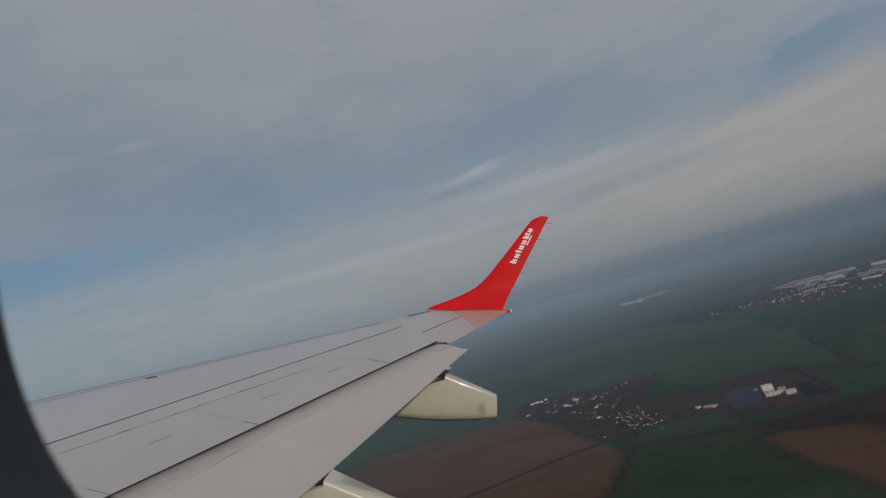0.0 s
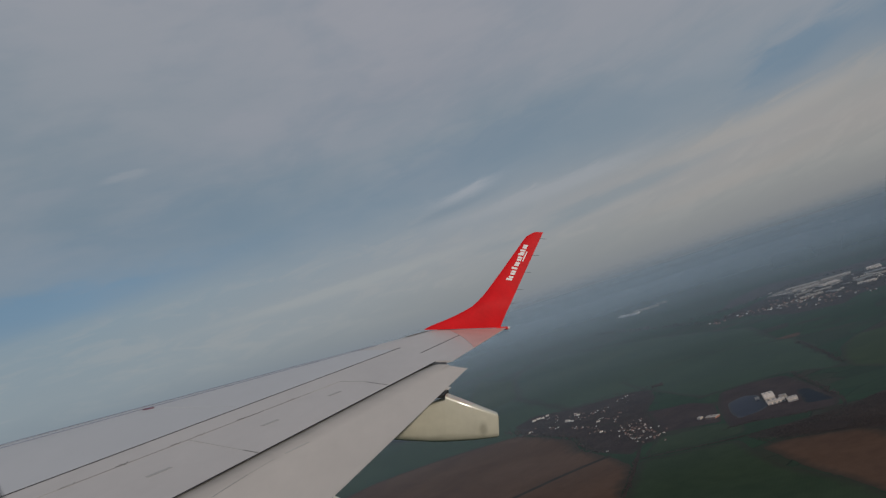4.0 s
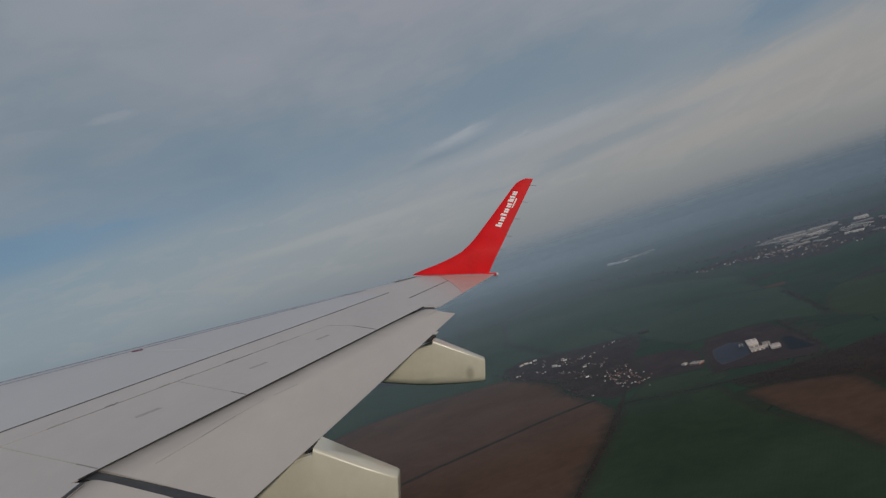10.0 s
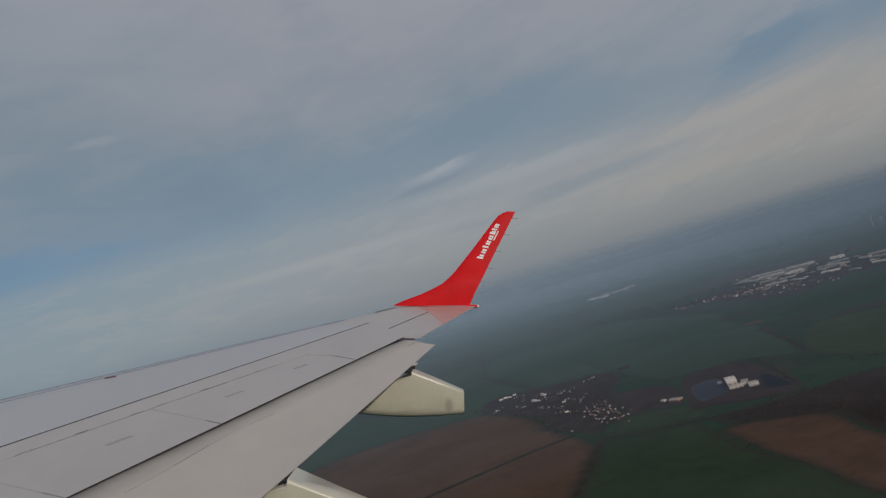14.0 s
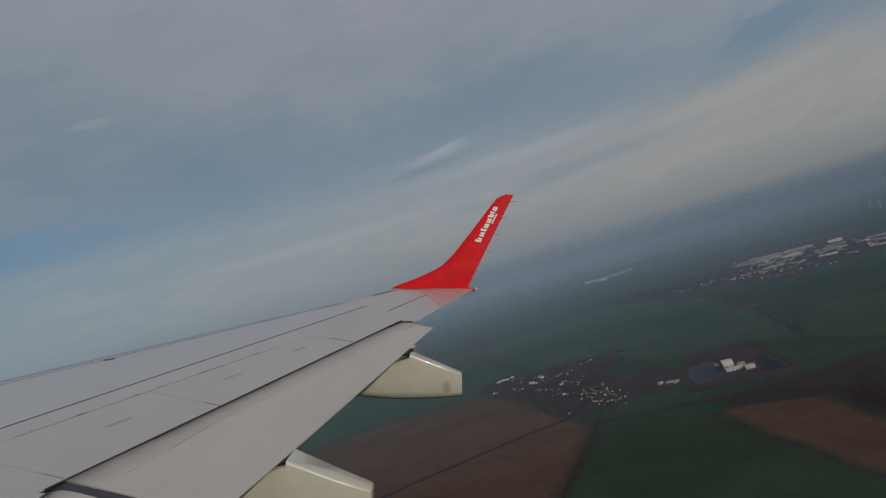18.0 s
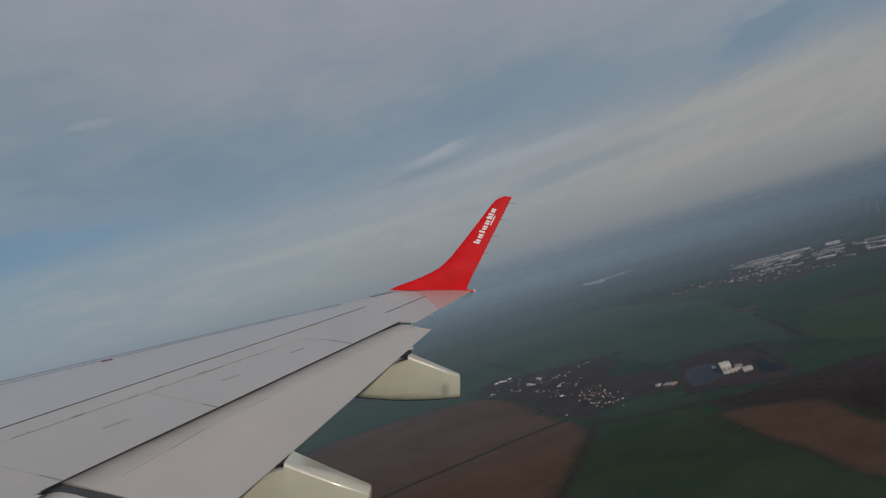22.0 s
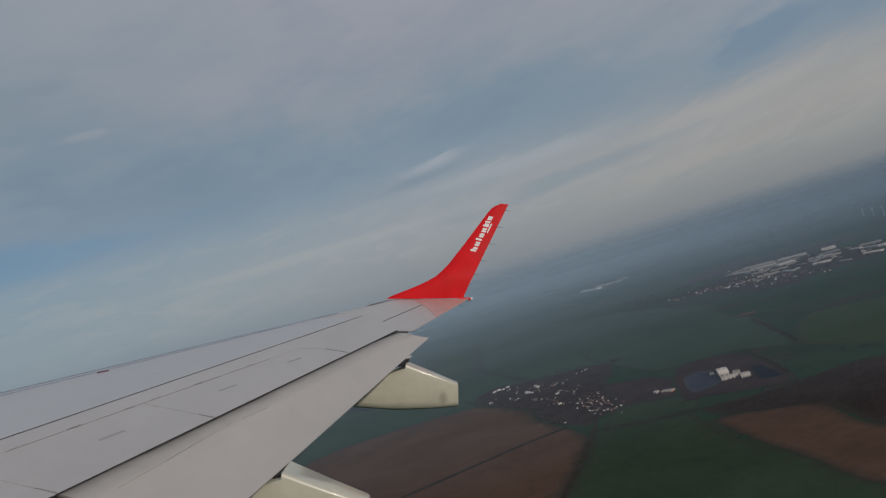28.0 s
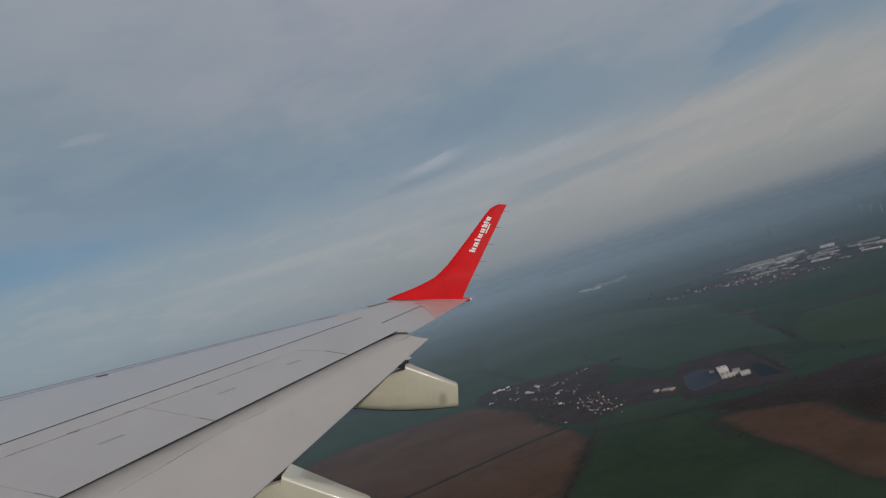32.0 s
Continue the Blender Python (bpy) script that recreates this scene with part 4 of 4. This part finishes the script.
def along(points, gap, spread, size, seed):
    rng = random.Random(seed)
    spots = []
    for a, b in zip(points, points[1:]):
        length = math.dist(a, b)
        for n in range(int(length / gap)):
            if rng.random() < 0.12:
                continue
            t = (n + rng.random()) / (length / gap)
            spots.append((a[0] + (b[0] - a[0]) * t + rng.gauss(0, spread), a[1] + (b[1] - a[1]) * t + rng.gauss(0, spread), size * rng.uniform(0.6, 1.3)))
    return spots


def within(points, count, size, seed):
    rng = random.Random(seed)
    xs, ys = [p[0] for p in points], [p[1] for p in points]
    spots = []
    while len(spots) < count:
        x, y = rng.uniform(min(xs), max(xs)), rng.uniform(min(ys), max(ys))
        inside = False
        for (ax, ay), (bx, by) in zip(points, points[1:] + points[:1]):
            if (ay > y) != (by > y) and x < ax + (bx - ax) * (y - ay) / (by - ay):
                inside = not inside
        if inside and noise.noise((x / 60, y / 60, seed)) > -0.25:
            spots.append((x, y, size * rng.uniform(0.6, 1.3)))
    return spots


clumps("hedge_trees", along([(137, 968), (108, 879), (86, 818), (59, 751), (35, 690), (-12, 585)], 0.6, 2.4, 1.05, 1), LEAF, "dark bushes along the lane between fields", 1)
clumps("hedge_trees", along([(143, 956), (199, 930), (257, 910), (296, 902), (344, 865)], 0.7, 1.7, 1.0, 2), LEAF, "dark hedge between green and brown fields", 2)
clumps("hedge_trees", along([(-10, 1440), (15, 1360), (54, 1272), (88, 1195), (88, 1100), (108, 1045)], 3, 5, 2.8, 3), LEAF, "dark trees at the edge of the village", 3)
clumps("woodland", within([(432, 912), (545, 925), (601, 855), (653, 880), (731, 1000), (790, 930), (700, 640), (540, 560), (480, 600), (380, 660), (352, 700), (360, 790)], 6500, 0.85, 4), LEAF_DARK, "dark bare winter wood", 4)
clumps("woodland", within([(256, 900), (376, 899), (432, 912), (360, 790), (341, 808), (297, 838), (262, 850)], 2400, 0.8, 5), LEAF_DARK, "dark copse beside the ploughed field", 5)
clumps("hedge_trees", along([(540, 1400), (522, 1290), (505, 1200), (488, 1130)], 1.0, 3.6, 1.5, 6), LEAF_DARK, "dark tree line between green fields", 6)
clumps("hedge_trees", along([(420, 2900), (537, 2418), (598, 2132), (690, 2100)], 8, 10, 5.5, 7), LEAF_DARK, "far dark tree line", 7)
clumps("hedge_trees", along([(608, 2338), (740, 2260), (1000, 2420), (1180, 2230)], 8, 10, 5, 8), LEAF_DARK, "trees round the far town", 8)
clumps("copse", within([(268, 1420), (290, 1428), (286, 1402), (270, 1400)], 60, 2.6, 9), LEAF_DARK, "small dark copse in a green field", 9)
clumps("village_trees", within([(6, 1468), (52, 1520), (120, 1500), (242, 1470), (280, 1430), (255, 1322), (210, 1220), (190, 1075), (155, 1020), (110, 1045), (90, 1199), (54, 1278)], 1500, 1.3, 10), LEAF, "bare garden trees among the houses", 10)
clumps("village_trees", within([(603, 2093), (738, 2194), (827, 2264), (1040, 2283), (1115, 2157), (1013, 1751), (849, 1749), (693, 1770)], 700, 2.6, 11), LEAF, "bare trees in the far town", 11)
clumps("hedge_trees", along([(246, 965), (284, 965), (331, 932), (373, 905)], 0.8, 2.2, 1.1, 12), LEAF_DARK, "trees in front of the white factory", 12)
clumps("hedge_trees", along([(425, 1165), (408, 1048), (393, 953)], 1.4, 2.6, 1.8, 15), LEAF_DARK, "tree line behind the white factory", 15)
clumps("hedge_trees", along([(700, 500), (815, 740), (890, 890), (1010, 1150)], 6, 4, 4, 13), LEAF_DARK, "trees beside the motorway", 13)
clumps("hedge_trees", along([(512, 760), (508, 690), (501, 600), (494, 480)], 3, 4, 3.0, 14), LEAF_DARK, "dark trees along the pale track", 14)


# ---------------------------------------------------------------- houses and halls
def house(roof_mat, long=10.0, deep=7.0, eaves=3.6, ridge=6.6, wall_mat=WALL, label="small white house with a pitched tile roof"):
    home = thing("house", label, "house")
    bm = bmesh.new()
    x, y = long / 2, deep / 2
    base = [bm.verts.new(p) for p in ((-x, -y, 0), (x, -y, 0), (x, y, 0), (-x, y, 0))]
    top = [bm.verts.new(p) for p in ((-x, -y, eaves), (x, -y, eaves), (x, y, eaves), (-x, y, eaves))]
    peak = [bm.verts.new((-x, 0, ridge - 0.2)), bm.verts.new((x, 0, ridge - 0.2))]
    bm.faces.new(base[::-1])
    bm.faces.new((base[0], base[1], top[1], top[0]))
    bm.faces.new((base[2], base[3], top[3], top[2]))
    bm.faces.new((base[1], base[2], top[2], peak[1], top[1]))
    bm.faces.new((base[3], base[0], top[0], peak[0], top[3]))
    part("wall", bm, wall_mat, home, smooth=0)
    bm = bmesh.new()
    o = 0.5
    loft(bm, [[Vector((sx, -y - o, eaves - 0.3)), Vector((sx, 0, ridge)), Vector((sx, y + o, eaves - 0.3)), Vector((sx, y + o, eaves - 0.55)), Vector((sx, 0, ridge - 0.25)), Vector((sx, -y - o, eaves - 0.55))]
              for sx in (-x - o, x + o)])
    roof = part("roof", bm, roof_mat, home, smooth=0)
    bm = bmesh.new()
    box(bm, x * 0.4, x * 0.4 + 0.7, -0.35, 0.35, ridge - 1.0, ridge + 0.9)
    part("chimney", bm, BRICK, roof, smooth=0)
    return home


def scatter(models, spots, group, size=1.0):
    rng = random.Random(len(spots) * 7 + 1)
    for n, (x, y, turn) in enumerate(spots):
        model = models[rng.randrange(len(models))]
        done = copy_thing(model, pose(x, y, 0.08, 0, 0, turn + rng.uniform(-8, 8)))
        done.scale = [rng.uniform(0.75, 1.2) * size] * 3
        done["group"] = group


red_house = house(TILE_RED)
red_house.matrix_world = pose(166, 1120, 0.08, 0, 0, 20)
grey_house = house(TILE_GREY, 11, 8, 3.8, 6.8)
grey_house.matrix_world = pose(176, 1098, 0.08, 0, 0, 100)
barn_house = house(SHEET_WARM, 20, 9, 4.2, 8.0)
tagged(barn_house, "long pale farm building with a light sheet roof", "barn")
barn_house.matrix_world = pose(97, 1350, 0.08, 0, 0, -50)
dull_house = house(TILE_RED, 10, 8, 3.2, 6.8, WALL_DULL, "small brown brick house with a red tile roof")
dull_house.matrix_world = pose(171, 1130, 0.08, 0, 0, 60)
for model in (red_house, grey_house, dull_house):
    model["group"] = "village houses"
    model.scale = (0.25, 0.25, 0.25)
barn_house.scale = (0.5, 0.5, 0.5)

rng = random.Random(5)
spots = []
# curved streets of new houses round the oval
for start, bend, end, count in (((160, 1190), (152, 1130), (154, 1077), 9), ((154, 1077), (156, 1052), (170, 1073), 6), ((192, 1188), (182, 1135), (183, 1086), 8),
                                ((174, 1056), (181, 1036), (190, 1051), 5), ((172, 1190), (163, 1136), (166, 1104), 7), ((183, 1086), (188, 1074), (187, 1056), 4), ((176, 1150), (172, 1110), (178, 1086), 4)):
    start, bend, end = Vector(start), Vector(bend), Vector(end)
    for n in range(count):
        t = (n + rng.uniform(0.25, 0.75)) / count
        p = (1 - t) ** 2 * start + 2 * t * (1 - t) * bend + t * t * end
        way = (1 - t) * (bend - start) + t * (end - bend)
        spots.append((p.x + rng.gauss(0, 1.2), p.y + rng.gauss(0, 3), math.degrees(math.atan2(way.y, way.x)) + rng.choice((0, 90))))
for a, b, count in (((60, 1349), (78, 1325), 6), ((80, 1414), (82, 1383), 5), ((107, 1397), (133, 1382), 10), ((113, 1337), (127, 1338), 7), ((134, 1337), (153, 1371), 10), ((159, 1330), (172, 1369), 8),
                    ((115, 1212), (135, 1163), 7), ((155, 1209), (181, 1285), 7), ((195, 1390), (230, 1412), 7), ((97, 1291), (130, 1215), 10), ((22, 1354), (41, 1378), 4), ((140, 1290), (170, 1240), 9), ((100, 1260), (128, 1250), 6), ((60, 1462), (92, 1430), 5)):
    turn = math.degrees(math.atan2(b[1] - a[1], b[0] - a[0]))
    for n in range(count):
        t = (n + rng.uniform(0.2, 0.8)) / count
        spots.append((a[0] + (b[0] - a[0]) * t + rng.gauss(0, 2.5), a[1] + (b[1] - a[1]) * t + rng.gauss(0, 7), turn + rng.choice((0, 90))))
spots.append((113, 1048, 15))
scatter([red_house, grey_house, dull_house, dull_house, dull_house], spots + [(x + rng.gauss(0, 9), y + rng.gauss(0, 16), turn) for x, y, turn in spots[:40]], "village houses", 0.22)
scatter([barn_house], [(44, 1462, 30), (54, 1468, -20), (62, 1466, 25), (72, 1474, 10), (26, 1360, 40), (104, 1342, -50), (120, 1380, -35), (138, 1264, -8), (128, 1180, 20), (118, 1398, -30)], "village barns", 0.34)
barn_house["group"] = "village barns"

spots = []
for a, b, count in (((603, 2093), (608, 2037), 6), ((628, 2002), (703, 2098), 6), ((704, 2079), (737, 1944), 22), ((772, 2026), (835, 1863), 34), ((803, 2142), (826, 2041), 10), ((728, 1819), (825, 1784), 12),
                    ((846, 1884), (871, 1714), 14), ((740, 2000), (790, 1900), 16)):
    for n in range(count):
        t = rng.random()
        spots.append((a[0] + (b[0] - a[0]) * t + rng.gauss(0, 9), a[1] + (b[1] - a[1]) * t + rng.gauss(0, 30), rng.uniform(0, 180)))
town_house = house(TILE_GREY, 12, 9, 4.6, 8.0)
town_house.matrix_world = pose(800, 1980, 0.08)
town_red = house(TILE_RED, 12, 9, 4.6, 8.0)
town_red.matrix_world = pose(790, 1930, 0.08, 0, 0, 40)
town_dull = house(TILE_RED, 12, 9, 4.4, 8.0, WALL_DULL, "brown brick town house with a red tile roof")
town_dull.matrix_world = pose(780, 1960, 0.08, 0, 0, 80)
for model in (town_house, town_red, town_dull):
    model["group"] = "town houses"
    model.scale = (0.5, 0.5, 0.5)
scatter([town_house, town_red, town_dull, town_dull, town_dull, town_dull], spots, "town houses", 0.36)


def hall(name, x, y, turn, long, deep, tall, mat, label, bays=3, roof=None):
    """A flat-roofed works hall: walls, a parapet, a roof with rooflights and a dark gate."""
    works = thing(name, label, "building", at=pose(x, y, 0.08, 0, 0, turn))
    bm = bmesh.new()
    box(bm, -long / 2, long / 2, -deep / 2, deep / 2, 0, tall)
    part("wall", bm, mat, works, smooth=0)
    bm = bmesh.new()
    loft(bm, [[Vector((sx, -deep / 2 - 0.4, tall)), Vector((sx, 0, tall + deep * 0.06)), Vector((sx, deep / 2 + 0.4, tall)), Vector((sx, deep / 2 + 0.4, tall - 0.5)), Vector((sx, -deep / 2 - 0.4, tall - 0.5))]
              for sx in (-long / 2 - 0.4, long / 2 + 0.4)])
    top = part("roof", bm, roof or mat, works, smooth=0)
    for n in range(bays):
        cx = -long / 2 + long * (n + 0.5) / bays
        bm = bmesh.new()
        box(bm, cx - long / bays * 0.28, cx + long / bays * 0.28, -0.9, 0.9, tall + deep * 0.045, tall + deep * 0.06 + 0.7)
        part("rooflight", bm, SHEET_GREY, top, smooth=0)
        bm = bmesh.new()
        box(bm, cx - 1.8, cx + 1.8, -deep / 2 - 0.06, -deep / 2 + 0.1, 0, min(4.0, tall * 0.6))
        part("gate", bm, SHEET_GREY, works, smooth=0)
    return works


# the white factory beside the blue field, and the red and white barn
hall("factory_hall", 344, 1052, -14, 13, 36, 5, SHEET_WARM, "tall white factory hall beside a blue field", 2)
hall("factory_hall", 340, 1018, -14, 22, 14, 3.5, SHEET_WARM, "low white factory hall with a brick base", 4)
hall("factory_hall", 356, 1004, -14, 12, 18, 3.5, SHEET_WARM, "low white factory annexe", 3)
hall("factory_hall", 354, 1028, -14, 9, 12, 4, SHEET_TAN, "small tan annexe of the factory", 2)
hall("factory_hall", 333, 1066, -14, 5, 8, 2.5, SHEET_WARM, "small white store beside the factory", 1)
hall("barn", 262, 1046, -50, 16, 12, 2.4, BRICK, "low red brick barn with a tan roof by the lane", 3, roof=SHEET_TAN)
hall("barn", 249, 1060, -50, 5, 7, 2.5, SHEET_WARM, "small white barn beside the red one", 1)
# industrial halls behind the town, by the two ends of the front wall, depth and height
for a, b, deep, tall, mat in (((885, 2195), (945, 2160), 40, 2.6, SHEET_TAN), ((925, 2090), (975, 2094), 40, 3.6, SHEET_WARM), ((900, 2280), (975, 2235), 34, 2.6, SHEET_TAN), ((985, 2225), (1055, 2190), 40, 2.8, SHEET_TAN),
                              ((1003, 2020), (1019, 1969), 22, 3.4, SHEET_TAN), ((1078, 2142), (1111, 2127), 42, 4.6, SHEET_WARM), ((1067, 1984), (1080, 1954), 13, 3.2, SHEET_WARM), ((1066, 1921), (1084, 1865), 22, 3.6, SHEET_GREY),
                              ((1007, 1818), (1032, 1782), 14, 3.4, SHEET_WARM), ((924, 1906), (956, 1878), 24, 2.8, SHEET_WARM), ((841, 2087), (878, 2072), 22, 2.6, SHEET_TAN), ((812, 1985), (864, 1964), 22, 2.6, SHEET_TAN),
                              ((864, 1953), (873, 1909), 13, 2.6, SHEET_GREY), ((947, 1818), (958, 1791), 9, 2.6, SHEET_TAN), ((1030, 2060), (1075, 2040), 20, 2.8, SHEET_GREY), ((1080, 1870), (1130, 1835), 34, 3.6, SHEET_WARM),
                              ((870, 2030), (912, 2014), 16, 2.6, SHEET_TAN), ((848, 2225), (876, 2172), 18, 2.4, SHEET_TAN), ((960, 1990), (1000, 1972), 16, 2.6, SHEET_GREY), ((1100, 1990), (1140, 1960), 26, 3.4, SHEET_TAN)):
    a, b = Vector(a), Vector(b)
    way = (b - a).normalized()
    back_way = Vector((-way.y, way.x))
    middle = (a + b) / 2 + back_way * deep / 2
    colour = {SHEET_WARM: "pale", SHEET_TAN: "tan", SHEET_GREY: "grey"}[mat]
    hall("works_hall", middle.x, middle.y, math.degrees(math.atan2(way.y, way.x)), (b - a).length, deep, tall, mat, colour + " flat roofed works hall in the far town", 3)["group"] = "works halls"
for n in range(60):                      # smaller sheds between them
    t, k = rng.random(), rng.gauss(0, 1)
    x, y = 850 + 230 * t + 12 * k, 2190 - 260 * t + 75 * k
    kind = rng.randrange(3)
    hall("works_shed", x, y, rng.uniform(-60, -20), rng.uniform(5, 16), rng.uniform(3, 7), rng.uniform(1.4, 2.6), (SHEET_WARM, SHEET_GREY, SHEET_TAN)[kind],
         ("small pale shed between the works halls", "small grey shed between the works halls", "small tan shed between the works halls")[kind], 1)["group"] = "works sheds"
# the far sheds in the haze
for x, y, turn, long, deep in ((622, 3330, -50, 56, 30), (648, 3290, -50, 60, 30), (706, 3370, -50, 70, 26), (752, 3350, -50, 56, 22), (805, 3400, -50, 50, 20)):
    hall("far_shed", x, y, turn, long, deep, 6, SHEET if x < 700 else SHEET_TAN, "long pale shed half lost in the haze", 3)["group"] = "far sheds"
hall("far_shed", 1405, 1840, -20, 56, 20, 5, SHEET, "long white shed beyond the motorway", 3)["group"] = "far sheds"


# ---------------------------------------------------------------- wind turbines
def turbine(x, y, turn, spin, size):
    mill = thing("wind_turbine", "slender white three bladed wind turbine in a field", "wind turbine", "wind turbines", at=pose(x, y, 0, 0, 0, turn) @ Matrix.Scale(size, 4))
    bm = bmesh.new()
    rod(bm, (0, 0, 0), (0, 0, 34), 1.1, 0.6, 12)
    part("tower", bm, STEEL, mill)
    bm = bmesh.new()
    box(bm, -0.9, 0.9, -1.6, 2.4, 33.2, 35.0, 0.3)
    part("nacelle", bm, STEEL, mill)
    bm = bmesh.new()
    bmesh.ops.create_uvsphere(bm, u_segments=10, v_segments=8, radius=0.9, matrix=Matrix.Translation((0, -2.0, 34.1)))
    part("hub", bm, STEEL, mill)
    for k in range(3):
        a = radians(spin + 120 * k)
        bm = bmesh.new()
        rings = []
        for d, w in ((0.5, 0.35), (2.5, 0.95), (8, 0.75), (14, 0.5), (19, 0.12)):
            centre = Vector((math.sin(a) * d, -2.0, 34.1 + math.cos(a) * d))
            side = Vector((math.cos(a), 0.25, -math.sin(a))) * w
            thick = Vector((0, 0.12, 0))
            rings.append([centre - side, centre - thick, centre + side, centre + thick])
        loft(bm, rings)
        part("blade", bm, STEEL, mill)
    return mill


turbine(-394, 1709, 20, 5, 0.8)
turbine(-393, 1475, 20, 0, 0.8)
for n, (x, y) in enumerate(((1628, 2850), (1600, 2740), (1585, 2650), (1571, 2570))):
    turbine(x, y, 30, 17 * n, 0.95)


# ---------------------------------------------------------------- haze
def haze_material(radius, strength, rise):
    """Tinted sheet painted as thin mist: mostly clear, thinning out with height."""
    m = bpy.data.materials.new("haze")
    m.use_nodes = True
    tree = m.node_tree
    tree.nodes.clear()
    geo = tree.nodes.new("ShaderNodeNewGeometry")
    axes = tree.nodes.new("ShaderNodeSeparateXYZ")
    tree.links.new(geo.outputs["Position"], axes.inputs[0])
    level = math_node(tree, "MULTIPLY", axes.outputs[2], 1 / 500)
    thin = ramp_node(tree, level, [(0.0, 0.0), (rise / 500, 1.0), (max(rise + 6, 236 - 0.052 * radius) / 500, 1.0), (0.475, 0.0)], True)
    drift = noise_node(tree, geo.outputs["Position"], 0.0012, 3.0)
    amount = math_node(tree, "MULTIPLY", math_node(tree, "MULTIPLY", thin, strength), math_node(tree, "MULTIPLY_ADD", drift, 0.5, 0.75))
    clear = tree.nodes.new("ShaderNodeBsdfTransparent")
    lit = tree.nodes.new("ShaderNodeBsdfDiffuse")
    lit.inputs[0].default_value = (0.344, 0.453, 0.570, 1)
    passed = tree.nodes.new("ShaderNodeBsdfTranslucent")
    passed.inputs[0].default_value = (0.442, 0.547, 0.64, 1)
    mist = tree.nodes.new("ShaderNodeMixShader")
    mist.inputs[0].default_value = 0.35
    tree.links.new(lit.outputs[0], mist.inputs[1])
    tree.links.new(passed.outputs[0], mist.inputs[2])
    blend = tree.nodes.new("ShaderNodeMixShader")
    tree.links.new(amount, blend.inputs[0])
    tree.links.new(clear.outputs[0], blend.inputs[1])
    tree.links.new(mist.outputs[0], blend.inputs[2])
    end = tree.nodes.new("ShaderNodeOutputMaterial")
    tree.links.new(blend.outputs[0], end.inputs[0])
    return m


# the haze is put in as tinted see-through shells, one behind another
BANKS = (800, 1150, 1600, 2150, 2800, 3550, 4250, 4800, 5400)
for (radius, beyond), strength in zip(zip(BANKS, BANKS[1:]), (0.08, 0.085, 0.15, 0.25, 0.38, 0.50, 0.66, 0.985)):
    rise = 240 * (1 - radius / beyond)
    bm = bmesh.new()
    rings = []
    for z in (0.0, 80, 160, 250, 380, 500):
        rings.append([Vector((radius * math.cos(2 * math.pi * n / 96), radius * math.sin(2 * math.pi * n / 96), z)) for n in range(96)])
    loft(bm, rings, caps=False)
    tagged(part("haze_shell", bm, haze_material(radius, strength, rise)), "see-through shell tinted as thin blue grey haze over the land", "haze", kind="structure")
